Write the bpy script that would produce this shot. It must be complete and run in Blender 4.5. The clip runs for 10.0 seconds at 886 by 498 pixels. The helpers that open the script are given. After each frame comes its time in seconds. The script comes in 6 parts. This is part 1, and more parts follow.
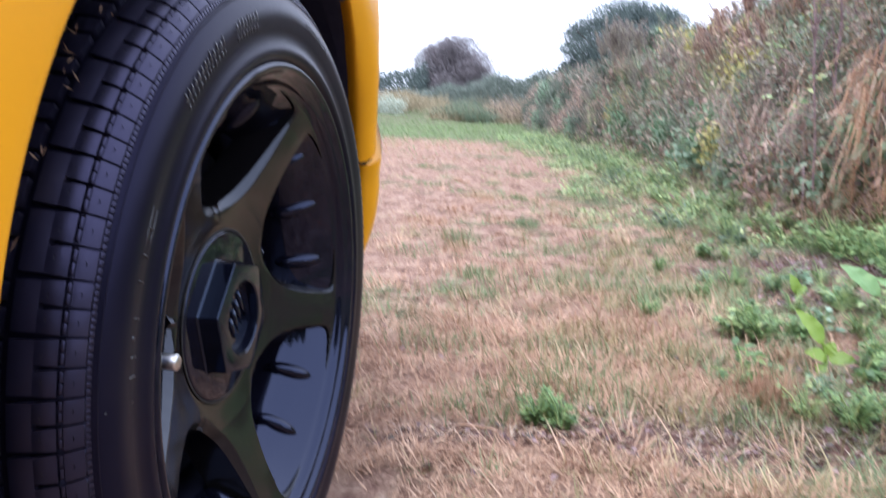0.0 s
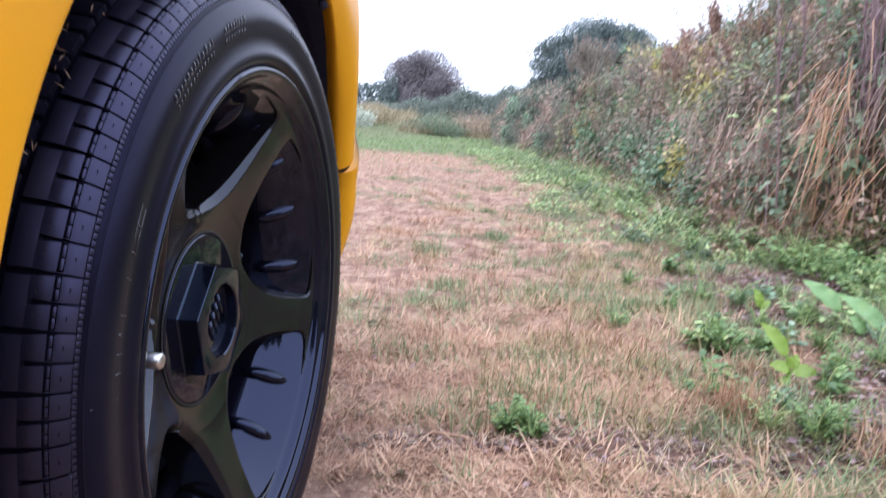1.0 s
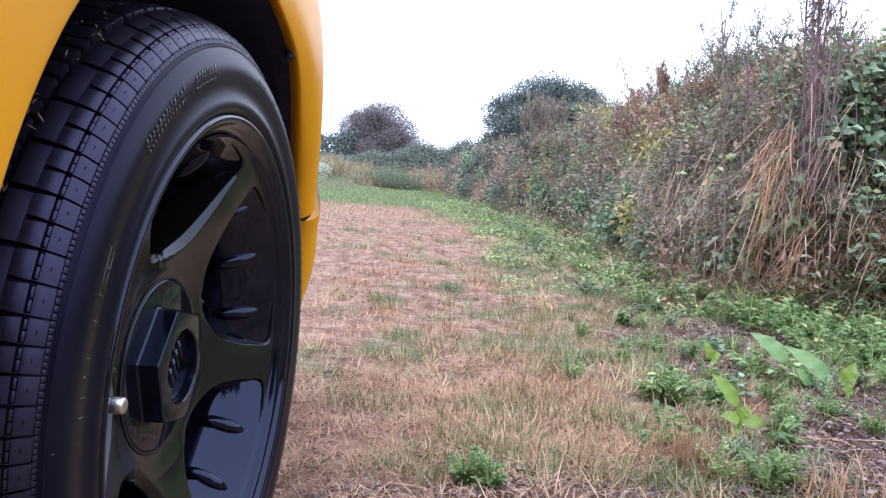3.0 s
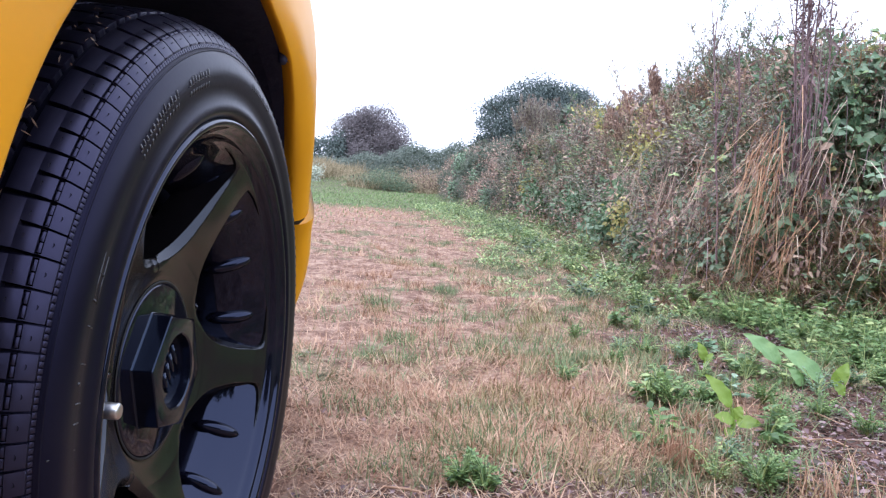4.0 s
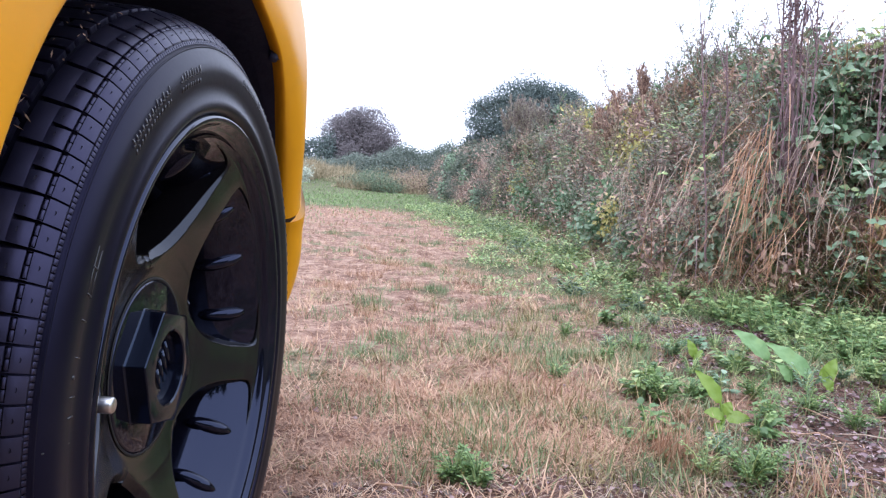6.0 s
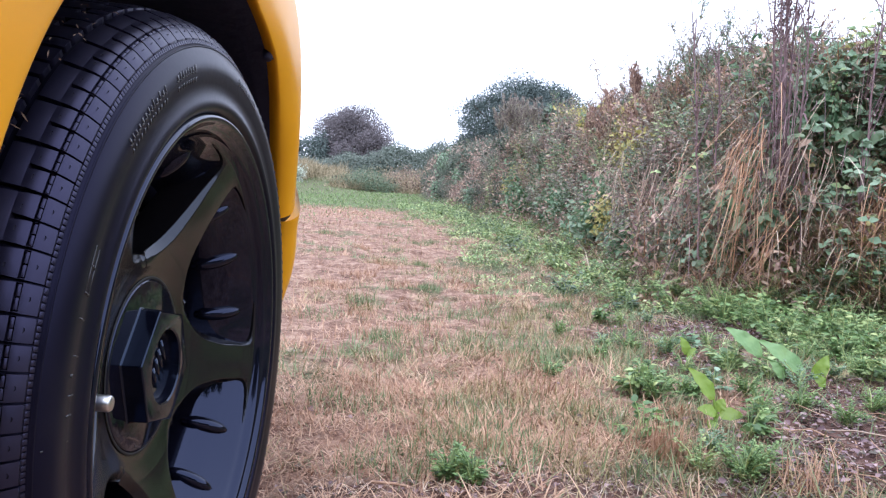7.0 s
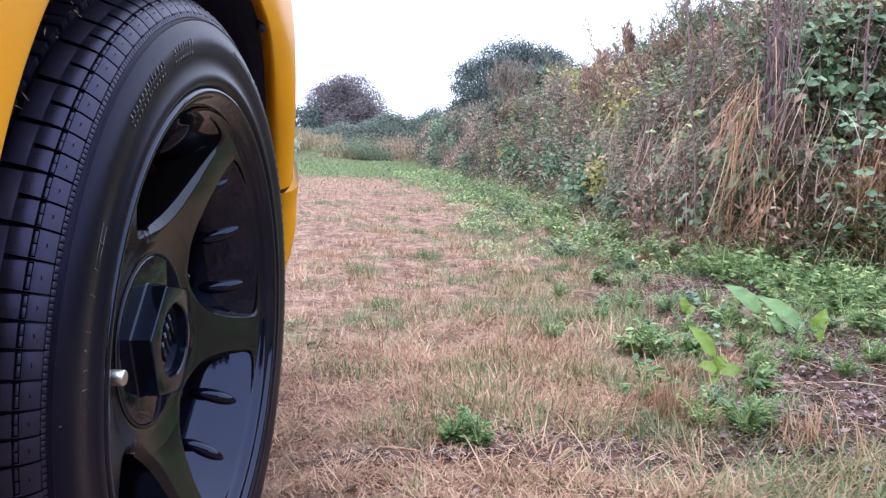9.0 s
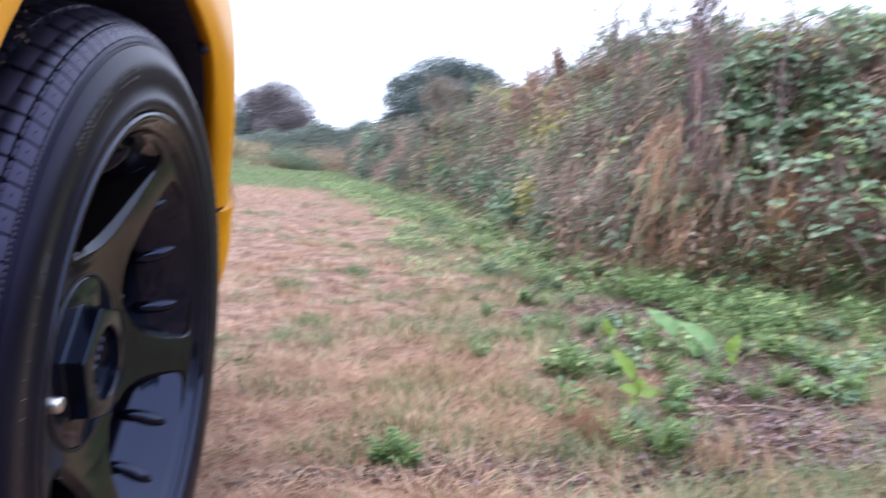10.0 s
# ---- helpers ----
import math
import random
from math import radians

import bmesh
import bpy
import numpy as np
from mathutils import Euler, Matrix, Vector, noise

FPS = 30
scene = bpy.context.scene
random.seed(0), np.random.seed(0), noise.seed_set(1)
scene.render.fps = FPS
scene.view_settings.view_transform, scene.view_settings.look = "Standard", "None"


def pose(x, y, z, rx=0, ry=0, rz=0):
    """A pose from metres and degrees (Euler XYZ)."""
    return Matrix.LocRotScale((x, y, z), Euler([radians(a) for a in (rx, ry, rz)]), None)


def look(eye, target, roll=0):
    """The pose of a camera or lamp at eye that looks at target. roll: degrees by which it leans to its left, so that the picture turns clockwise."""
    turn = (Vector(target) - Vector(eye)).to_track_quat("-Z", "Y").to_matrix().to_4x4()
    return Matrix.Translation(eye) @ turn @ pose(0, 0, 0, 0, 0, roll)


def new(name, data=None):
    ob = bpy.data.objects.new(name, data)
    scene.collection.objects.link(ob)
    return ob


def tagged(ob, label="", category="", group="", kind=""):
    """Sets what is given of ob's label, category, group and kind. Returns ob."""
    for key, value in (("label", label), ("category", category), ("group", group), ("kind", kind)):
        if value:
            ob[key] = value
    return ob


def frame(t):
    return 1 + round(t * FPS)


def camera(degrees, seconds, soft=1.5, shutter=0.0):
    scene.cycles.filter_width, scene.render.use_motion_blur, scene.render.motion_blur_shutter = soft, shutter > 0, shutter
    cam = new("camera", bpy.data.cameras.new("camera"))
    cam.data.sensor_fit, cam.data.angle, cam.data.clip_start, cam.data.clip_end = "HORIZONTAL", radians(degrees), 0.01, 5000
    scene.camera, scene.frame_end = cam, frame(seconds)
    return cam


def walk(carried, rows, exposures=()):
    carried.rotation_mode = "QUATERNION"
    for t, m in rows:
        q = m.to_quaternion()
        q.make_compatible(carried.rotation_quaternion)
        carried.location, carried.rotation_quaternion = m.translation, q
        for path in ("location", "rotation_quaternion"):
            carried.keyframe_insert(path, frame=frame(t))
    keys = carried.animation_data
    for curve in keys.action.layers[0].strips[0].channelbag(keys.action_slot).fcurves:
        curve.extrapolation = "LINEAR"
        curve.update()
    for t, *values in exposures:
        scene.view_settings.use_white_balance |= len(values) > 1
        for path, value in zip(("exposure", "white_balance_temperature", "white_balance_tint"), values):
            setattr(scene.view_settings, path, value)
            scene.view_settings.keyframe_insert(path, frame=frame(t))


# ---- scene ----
cam = camera(57.5, 10.0, soft=1.25, shutter=0.9)
PATH = [
    (0, (0.0640, 0.0720, 0.4280), (-0.2520, 2.0170, 0.0840), 1.0),
    (0.2, (0.0610, 0.0730, 0.4290), (-0.2230, 2.0150, 0.0440), 1.3),
    (0.5, (0.0610, 0.0700, 0.4290), (-0.2200, 2.0130, 0.0480), 1.9),
    (1, (0.0550, 0.0610, 0.4230), (-0.1820, 2.0220, 0.1140), 2.2),
    (1.2, (0.0520, 0.0560, 0.4290), (-0.1640, 2.0260, 0.1600), 2.6),
    (1.5, (0.0520, 0.0570, 0.4280), (-0.1450, 2.0340, 0.2010), 3.2),
    (2, (0.0500, 0.0540, 0.4220), (-0.1140, 2.0370, 0.2200), 2.7),
    (2.5, (0.0490, 0.0500, 0.4200), (-0.0930, 2.0360, 0.2340), 2.9),
    (4, (0.0470, 0.0490, 0.4210), (-0.0660, 2.0390, 0.2520), 2.9),
    (4.5, (0.0470, 0.0470, 0.4190), (-0.0580, 2.0370, 0.2480), 2.6),
    (5, (0.0470, 0.0470, 0.4160), (-0.0540, 2.0370, 0.2450), 2.5),
    (5.5, (0.0470, 0.0460, 0.4170), (-0.0500, 2.0360, 0.2510), 2.6),
    (7, (0.0450, 0.0410, 0.4160), (-0.0270, 2.0320, 0.2490), 2.5),
    (7.5, (0.0460, 0.0400, 0.4160), (-0.0330, 2.0300, 0.2370), 2.1),
    (8, (0.0450, 0.0420, 0.4160), (-0.0430, 2.0290, 0.2040), 1.8),
    (8.5, (0.0410, 0.0420, 0.4120), (-0.0390, 2.0260, 0.1800), 1.0),
    (9, (0.0410, 0.0360, 0.4160), (-0.0210, 2.0200, 0.1670), 0.7),
    (9.5, (0.0390, 0.0320, 0.4220), (0.0100, 2.0150, 0.1650), 1.6),
    (9.8, (0.0350, 0.0270, 0.4280), (0.0650, 2.0120, 0.1870), 2.4),
    (10, (0.0310, 0.0200, 0.4320), (0.1490, 2.0050, 0.2200), 2.9),
]
walk(cam, [(t, look(eye, target, roll)) for t, eye, target, roll in PATH], exposures=((0, 1.22, 5650, 12), (1.2, 1.17, 5650, 12), (2, 1.0, 5650, 12), (10, 1.05, 5650, 12)))

# ---- light ----
world = bpy.data.worlds.new("overcast_sky")
scene.world = world
world.use_nodes = True
wn, wl = world.node_tree.nodes, world.node_tree.links
wn.clear()
w_out = wn.new("ShaderNodeOutputWorld")
w_bg = wn.new("ShaderNodeBackground")
w_sky = wn.new("ShaderNodeTexSky")
w_sky.sky_type = "NISHITA"
w_sky.sun_disc = False
w_sky.sun_elevation = radians(68)
w_sky.sun_rotation = radians(193)
w_sky.air_density = 1.0
w_sky.dust_density = 4.0
w_mix = wn.new("ShaderNodeMix")
w_mix.data_type = "RGBA"
w_mix.inputs[0].default_value = 0.93
w_scale = wn.new("ShaderNodeVectorMath")
w_scale.operation = "SCALE"
w_scale.inputs["Scale"].default_value = 0.1
wl.new(w_sky.outputs[0], w_scale.inputs[0])
wl.new(w_scale.outputs[0], w_mix.inputs[6])
w_mix.inputs[7].default_value = (0.955, 0.975, 1.07, 1)
wl.new(w_mix.outputs[2], w_bg.inputs[0])
w_bg.inputs[1].default_value = 1.25
wl.new(w_bg.outputs[0], w_out.inputs[0])

sun = new("sun", bpy.data.lights.new("sun", "SUN"))
sun.data.energy = 1.0
sun.data.angle = radians(25)
sun.data.color = (1.0, 0.96, 0.91)
sun.matrix_world = look((-0.8, -1.5, 9), (0, 2, 0))


# ---- materials ----
def material(name, stops, rough=0.8, scale=8.0, detail=5.0, bump=0.0, bump_scale=60.0, metal=0.0,
             island=0.0, spec=0.5, coat=0.0, translucent=0.0, tint=None):
    """A procedural surface: colours mixed by noise at two scales, and by piece."""
    m = bpy.data.materials.new(name)
    m.use_nodes = True
    nd, lk = m.node_tree.nodes, m.node_tree.links
    b = nd["Principled BSDF"]
    b.inputs["Roughness"].default_value = rough
    b.inputs["Metallic"].default_value = metal
    b.inputs["Specular IOR Level"].default_value = spec
    b.inputs["Coat Weight"].default_value = coat
    b.inputs["Coat Roughness"].default_value = 0.04
    if tint:
        b.inputs["Specular Tint"].default_value = (*tint, 1)
    tc = nd.new("ShaderNodeTexCoord")
    n1 = nd.new("ShaderNodeTexNoise")
    n1.inputs["Scale"].default_value = scale
    n1.inputs["Detail"].default_value = detail
    lk.new(tc.outputs["Object"], n1.inputs["Vector"])
    ramp = nd.new("ShaderNodeValToRGB")
    els = ramp.color_ramp.elements
    while len(els) < len(stops):
        els.new(0.5)
    for e, (p, c) in zip(els, stops):
        e.position = p
        e.color = (*c, 1)
    if island > 0:
        g = nd.new("ShaderNodeNewGeometry")
        mx = nd.new("ShaderNodeMix")
        mx.inputs[0].default_value = island
        lk.new(n1.outputs["Fac"], mx.inputs[2])
        lk.new(g.outputs["Random Per Island"], mx.inputs[3])
        lk.new(mx.outputs[0], ramp.inputs[0])
    else:
        lk.new(n1.outputs["Fac"], ramp.inputs[0])
    lk.new(ramp.outputs[0], b.inputs["Base Color"])
    if bump > 0:
        n2 = nd.new("ShaderNodeTexNoise")
        n2.inputs["Scale"].default_value = bump_scale
        n2.inputs["Detail"].default_value = 4
        lk.new(tc.outputs["Object"], n2.inputs["Vector"])
        bp = nd.new("ShaderNodeBump")
        bp.inputs["Strength"].default_value = bump
        bp.inputs["Distance"].default_value = 0.01
        lk.new(n2.outputs["Fac"], bp.inputs["Height"])
        lk.new(bp.outputs[0], b.inputs["Normal"])
        rr = nd.new("ShaderNodeMapRange")
        rr.inputs[3].default_value = rough * 0.85
        rr.inputs[4].default_value = min(1, rough * 1.15)
        lk.new(n2.outputs["Fac"], rr.inputs[0])
        lk.new(rr.outputs[0], b.inputs["Roughness"])
    if translucent > 0:
        tr = nd.new("ShaderNodeBsdfTranslucent")
        lk.new(ramp.outputs[0], tr.inputs[0])
        ms = nd.new("ShaderNodeMixShader")
        ms.inputs[0].default_value = translucent
        lk.new(b.outputs[0], ms.inputs[1])
        lk.new(tr.outputs[0], ms.inputs[2])
        lk.new(ms.outputs[0], nd["Material Output"].inputs[0])
    return m


M_PAINT = material("yellow_car_paint", [(0.3, (0.652, 0.29, 0.0044)), (0.7, (0.683, 0.306, 0.0066))], 0.38, 3, 2, spec=0.10, coat=0.05)
M_RUBBER = material("tyre_rubber", [(0.3, (0.0036, 0.0034, 0.0078)), (0.62, (0.0052, 0.0048, 0.0105)), (0.8, (0.0090, 0.0080, 0.0130))], 0.34, 14, 8, bump=0.003, bump_scale=300, spec=0.20, tint=(0.52, 0.50, 1.0))
M_TREAD = material("tread_rubber", [(0.3, (0.0036, 0.0033, 0.0075)), (0.60, (0.0060, 0.0055, 0.0110)), (0.82, (0.016, 0.0135, 0.019))], 0.40, 26, 8, bump=0.012, bump_scale=240, spec=0.64, tint=(0.58, 0.55, 1.0))
# coloured lighter than the tyre, for moulded edges that catch light and dust
M_MARK = material("raised_rubber_marks", [(0.3, (0.012, 0.012, 0.016)), (0.7, (0.040, 0.038, 0.042))], 0.36, 60, spec=0.5)
M_GLOSS = material("gloss_black_alloy", [(0.3, (0.0028, 0.0029, 0.0065)), (0.7, (0.0042, 0.0043, 0.0090))], 0.05, 12, 3, bump=0.002, bump_scale=30, spec=0.52, tint=(0.52, 0.60, 1.0))
M_SATIN = material("black_spoke_lacquer", [(0.3, (0.0036, 0.0034, 0.0045)), (0.7, (0.0070, 0.0062, 0.0062))], 0.16, 9, 6, bump=0.006, bump_scale=40, spec=0.55, coat=0.0, tint=(0.76, 0.82, 1.0))
M_CAP = material("black_hub_plastic", [(0.3, (0.0024, 0.0028, 0.0072)), (0.7, (0.0042, 0.0048, 0.0100))], 0.10, 20, 4, spec=0.50, tint=(0.50, 0.64, 1.0))
M_STEEL = material("dull_valve_metal", [(0.3, (0.55, 0.54, 0.53)), (0.7, (0.72, 0.70, 0.69))], 0.32, 200, 4, metal=1.0)
M_LINER = material("wheel_arch_liner", [(0.3, (0.022, 0.023, 0.050)), (0.7, (0.036, 0.037, 0.072))], 0.7, 14, 5, bump=0.2, bump_scale=80, spec=0.3)
# black for gaps, grooves and dimples, with their shade in the colour
M_RECESS = material("dark_recess", [(0.3, (0.004, 0.004, 0.005)), (0.7, (0.008, 0.008, 0.008))], 0.6)

M_STRAW = material("dry_grass_blades", [(0.14, (0.188, 0.0903, 0.0589)), (0.36, (0.359, 0.209, 0.134)), (0.58, (0.541, 0.352, 0.236)), (0.86, (0.749, 0.543, 0.396))], 0.7, 13.0, 5, island=0.42, spec=0.3, translucent=0.15)
M_GREEN = material("green_grass_blades", [(0.04, (0.060, 0.095, 0.042)), (0.4, (0.150, 0.215, 0.095)), (0.72, (0.27, 0.325, 0.160)), (0.96, (0.46, 0.44, 0.26))], 0.55, 12.0, 4, island=0.5, spec=0.4, translucent=0.3)
M_FARGREEN = material("far_meadow_grass", [(0.05, (0.105, 0.181, 0.0741)), (0.5, (0.199, 0.289, 0.111)), (0.95, (0.357, 0.384, 0.185))], 0.7, 0.4, 4, island=0.6, spec=0.3, translucent=0.3)
M_WEED = material("low_weed_leaves", [(0.10, (0.0756, 0.131, 0.0565)), (0.36, (0.218, 0.326, 0.133)), (0.66, (0.409, 0.496, 0.214)), (0.90, (0.588, 0.636, 0.282)), (0.99, (0.683, 0.691, 0.176))], 0.45, 2.5, 4, island=0.75, spec=0.5, translucent=0.3)
M_DOCK = material("dock_leaf", [(0.2, (0.142, 0.281, 0.0954)), (0.55, (0.239, 0.386, 0.152)), (0.85, (0.336, 0.464, 0.142))], 0.38, 24, 6, bump=0.6, bump_scale=40, island=0.3, spec=0.55, translucent=0.35)
M_DOCK_Y = material("young_dock_leaf", [(0.2, (0.19, 0.317, 0.0405)), (0.8, (0.297, 0.406, 0.081))], 0.42, 20, 6, bump=0.2, bump_scale=70, island=0.3, translucent=0.4)
M_BRAMBLE = material("bramble_leaves", [(0.03, (0.0303, 0.062, 0.0306)), (0.30, (0.0902, 0.171, 0.0819)), (0.62, (0.2, 0.301, 0.159)), (0.88, (0.36, 0.456, 0.285)), (0.99, (0.56, 0.56, 0.198))], 0.42, 4.0, 4, island=0.6, spec=0.55, translucent=0.36)
M_HEDGE = material("mixed_hedge_leaves", [(0.03, (0.0378, 0.0576, 0.0387)), (0.4, (0.107, 0.162, 0.0915)), (0.75, (0.212, 0.27, 0.16)), (0.97, (0.369, 0.343, 0.217))], 0.45, 5.0, 4, island=0.5, spec=0.5, translucent=0.2)
M_DEADLEAF = material("withered_leaves", [(0.04, (0.129, 0.077, 0.071)), (0.42, (0.321, 0.213, 0.174)), (0.78, (0.553, 0.399, 0.309)), (0.98, (0.773, 0.592, 0.426))], 0.7, 2.0, 4, island=0.78, spec=0.3, translucent=0.15)
M_STALK = material("dead_stalks", [(0.04, (0.12, 0.075, 0.064)), (0.40, (0.31, 0.215, 0.165)), (0.75, (0.53, 0.415, 0.32)), (0.97, (0.74, 0.63, 0.50))], 0.7, 3.0, 4, island=0.8, spec=0.35)
M_RUST = material("rust_brown_straw", [(0.05, (0.238, 0.117, 0.060)), (0.5, (0.432, 0.239, 0.134)), (0.95, (0.605, 0.401, 0.257))], 0.75, 3.0, 4, island=0.7, spec=0.3, translucent=0.1)
M_UMBER = material("dark_seed_stalks", [(0.05, (0.0945, 0.0605, 0.0684)), (0.5, (0.228, 0.152, 0.161)), (0.95, (0.43, 0.316, 0.315))], 0.75, 3.0, 4, island=0.7, spec=0.3)
# haze put into the far leaves' colours: paler, bluer and less contrasted
M_FARTREE = material("hazed_tree_leaves", [(0.05, (0.062, 0.086, 0.084)), (0.5, (0.100, 0.132, 0.122)), (0.95, (0.145, 0.178, 0.158))], 0.55, 0.5, 4, island=0.7, spec=0.4, translucent=0.15)
M_HAW = material("hazed_hawthorn_leaves", [(0.05, (0.105, 0.091, 0.100)), (0.5, (0.180, 0.157, 0.166)), (0.95, (0.265, 0.232, 0.238))], 0.6, 0.5, 4, island=0.7, spec=0.35, translucent=0.15)
M_OLIVE = material("olive_grass_blades", [(0.20, (0.101, 0.0911, 0.0408)), (0.40, (0.228, 0.203, 0.0938)), (0.60, (0.424, 0.337, 0.178)), (0.85, (0.678, 0.535, 0.326))], 0.6, 14.0, 4, island=0.42, spec=0.4, translucent=0.25)
M_SPRAY = material("purplish_seed_sprays", [(0.04, (0.111, 0.091, 0.086)), (0.45, (0.260, 0.215, 0.195)), (0.8, (0.390, 0.364, 0.273)), (0.97, (0.520, 0.520, 0.338))], 0.65, 3.0, 4, island=0.75, spec=0.3, translucent=0.2)
# far hedge greyed and lightened in its colour, as through haze
M_FARHEDGE = material("hazed_hedge_leaves", [(0.05, (0.090, 0.114, 0.098)), (0.5, (0.155, 0.187, 0.152)), (0.95, (0.235, 0.264, 0.208))], 0.55, 0.5, 4, island=0.7, spec=0.4, translucent=0.15)
M_DULL = material("dull_far_bramble_leaves", [(0.05, (0.042, 0.057, 0.043)), (0.5, (0.100, 0.126, 0.090)), (0.95, (0.205, 0.222, 0.158))], 0.55, 0.9, 5, island=0.7, spec=0.35, translucent=0.2)
# browner and darker than the outer dead leaves, with the gaps' shade in it
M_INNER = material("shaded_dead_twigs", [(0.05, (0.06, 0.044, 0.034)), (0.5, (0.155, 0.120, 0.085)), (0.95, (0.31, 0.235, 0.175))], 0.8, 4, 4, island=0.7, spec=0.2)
M_FERN = material("feathery_weed_leaves", [(0.04, (0.0607, 0.111, 0.0455)), (0.45, (0.176, 0.286, 0.104)), (0.85, (0.365, 0.494, 0.195))], 0.45, 3, 4, island=0.7, spec=0.45, translucent=0.3)
M_PALESCRUB = material("pale_scrub_leaves", [(0.05, (0.16, 0.19, 0.15)), (0.5, (0.36, 0.40, 0.31)), (0.95, (0.58, 0.60, 0.48))], 0.55, 0.8, 4, island=0.7, spec=0.4, translucent=0.2)
M_BARK = material("bark", [(0.3, (0.06, 0.048, 0.040)), (0.7, (0.13, 0.11, 0.09))], 0.9, 10, 6, bump=0.5, bump_scale=25)
M_TALLDRY = material("tall_dry_grass", [(0.05, (0.149, 0.127, 0.069)), (0.5, (0.322, 0.265, 0.161)), (0.95, (0.529, 0.437, 0.299))], 0.8, 0.5, 4, island=0.7, translucent=0.2)


def ground_material():
    """Trodden earth, straw litter and low green, laid out by the cover fields."""
    m = bpy.data.materials.new("field_ground")
    m.use_nodes = True
    nd, lk = m.node_tree.nodes, m.node_tree.links
    b = nd["Principled BSDF"]
    b.inputs["Roughness"].default_value = 0.95
    b.inputs["Specular IOR Level"].default_value = 0.2
    tc = nd.new("ShaderNodeTexCoord")

    def noise_node(sc, det):
        n = nd.new("ShaderNodeTexNoise")
        n.inputs["Scale"].default_value = sc
        n.inputs["Detail"].default_value = det
        n.inputs["Roughness"].default_value = 0.65
        lk.new(tc.outputs["Object"], n.inputs["Vector"])
        return n

    def ramp_node(stops, src):
        r = nd.new("ShaderNodeValToRGB")
        while len(r.color_ramp.elements) < len(stops):
            r.color_ramp.elements.new(0.5)
        for e, (p, c) in zip(r.color_ramp.elements, stops):
            e.position, e.color = p, (*c, 1)
        lk.new(src, r.inputs[0])
        return r

    fine, mid, patch = noise_node(45, 8), noise_node(5, 6), noise_node(11, 7)
    mottle = nd.new("ShaderNodeMix")
    mottle.inputs[0].default_value = 0.55
    lk.new(fine.outputs["Fac"], mottle.inputs[2])
    lk.new(patch.outputs["Fac"], mottle.inputs[3])
    dry = ramp_node([(0.34, (0.085, 0.046, 0.034)), (0.46, (0.23, 0.132, 0.098)), (0.56, (0.41, 0.272, 0.200)), (0.68, (0.60, 0.45, 0.345))], mottle.outputs[0])
    green = ramp_node([(0.25, (0.050, 0.038, 0.028)), (0.5, (0.120, 0.128, 0.066)), (0.75, (0.28, 0.26, 0.15))], fine.outputs["Fac"])
    earth = ramp_node([(0.32, (0.042, 0.021, 0.018)), (0.52, (0.145, 0.078, 0.062)), (0.75, (0.31, 0.195, 0.16))], fine.outputs["Fac"])

    def field(name):
        a = nd.new("ShaderNodeAttribute")
        a.attribute_name = name
        add = nd.new("ShaderNodeMath")
        add.operation = "MULTIPLY_ADD"
        lk.new(mid.outputs["Fac"], add.inputs[0])
        add.inputs[1].default_value = 1.2
        lk.new(a.outputs["Fac"], add.inputs[2])
        mr = nd.new("ShaderNodeMapRange")
        mr.inputs[1].default_value, mr.inputs[2].default_value = 0.85, 1.35
        lk.new(add.outputs[0], mr.inputs[0])
        return mr

    last = dry.outputs[0]
    for fld, col in ((field("green_cover"), green), (field("earth_cover"), earth)):
        mx = nd.new("ShaderNodeMix")
        mx.data_type = "RGBA"
        lk.new(fld.outputs[0], mx.inputs[0])
        lk.new(last, mx.inputs[6])
        lk.new(col.outputs[0], mx.inputs[7])
        last = mx.outputs[2]
    lk.new(last, b.inputs["Base Color"])
    bp = nd.new("ShaderNodeBump")
    bp.inputs["Strength"].default_value = 1.0
    bp.inputs["Distance"].default_value = 0.025
    lk.new(fine.outputs["Fac"], bp.inputs["Height"])
    lk.new(bp.outputs[0], b.inputs["Normal"])
    return m


M_GROUND = ground_material()


# ---- building helpers ----
rng = np.random.default_rng(7)


def link_mesh(name, me, mat, parent=None, label="", smooth=False):
    me.materials.append(mat)
    if smooth:
        me.polygons.foreach_set("use_smooth", np.ones(len(me.polygons), bool))
    ob = new(name, me)
    if parent is not None:
        ob.parent = parent
    if label:
        tagged(ob, label)
    return ob


def part(name, bm, mat, parent=None, label="", smooth=False):
    """One bmesh as one mesh object under a thing or a part."""
    me = bpy.data.meshes.new(name)
    bm.normal_update()
    bm.to_mesh(me)
    bm.free()
    return link_mesh(name, me, mat, parent, label, smooth)


def from_arrays(name, v, f, mat, parent=None, label="", smooth=False):
    """A mesh from vertex rows and a list of arrays of faces, each with one number of corners."""
    me = bpy.data.meshes.new(name)
    v = np.asarray(v, np.float32)
    me.vertices.add(len(v))
    me.vertices.foreach_set("co", v.ravel())
    f = [np.asarray(a, np.int32) for a in f if len(a)]
    loops = np.concatenate([a.ravel() for a in f])
    totals = np.concatenate([np.full(len(a), a.shape[1], np.int32) for a in f])
    starts = np.concatenate([[0], np.cumsum(totals)[:-1]]).astype(np.int32)
    me.loops.add(len(loops))
    me.loops.foreach_set("vertex_index", loops)
    me.polygons.add(len(totals))
    me.polygons.foreach_set("loop_start", starts)
    me.polygons.foreach_set("loop_total", totals)
    me.update(calc_edges=True)
    me.validate()
    return link_mesh(name, me, mat, parent, label, smooth)


def thing(name, label, category, at=(0, 0, 0), group="", kind=""):
    ob = new(name)
    ob.location = at
    ob.empty_display_size = 0.1
    return tagged(ob, label, category, group, kind)


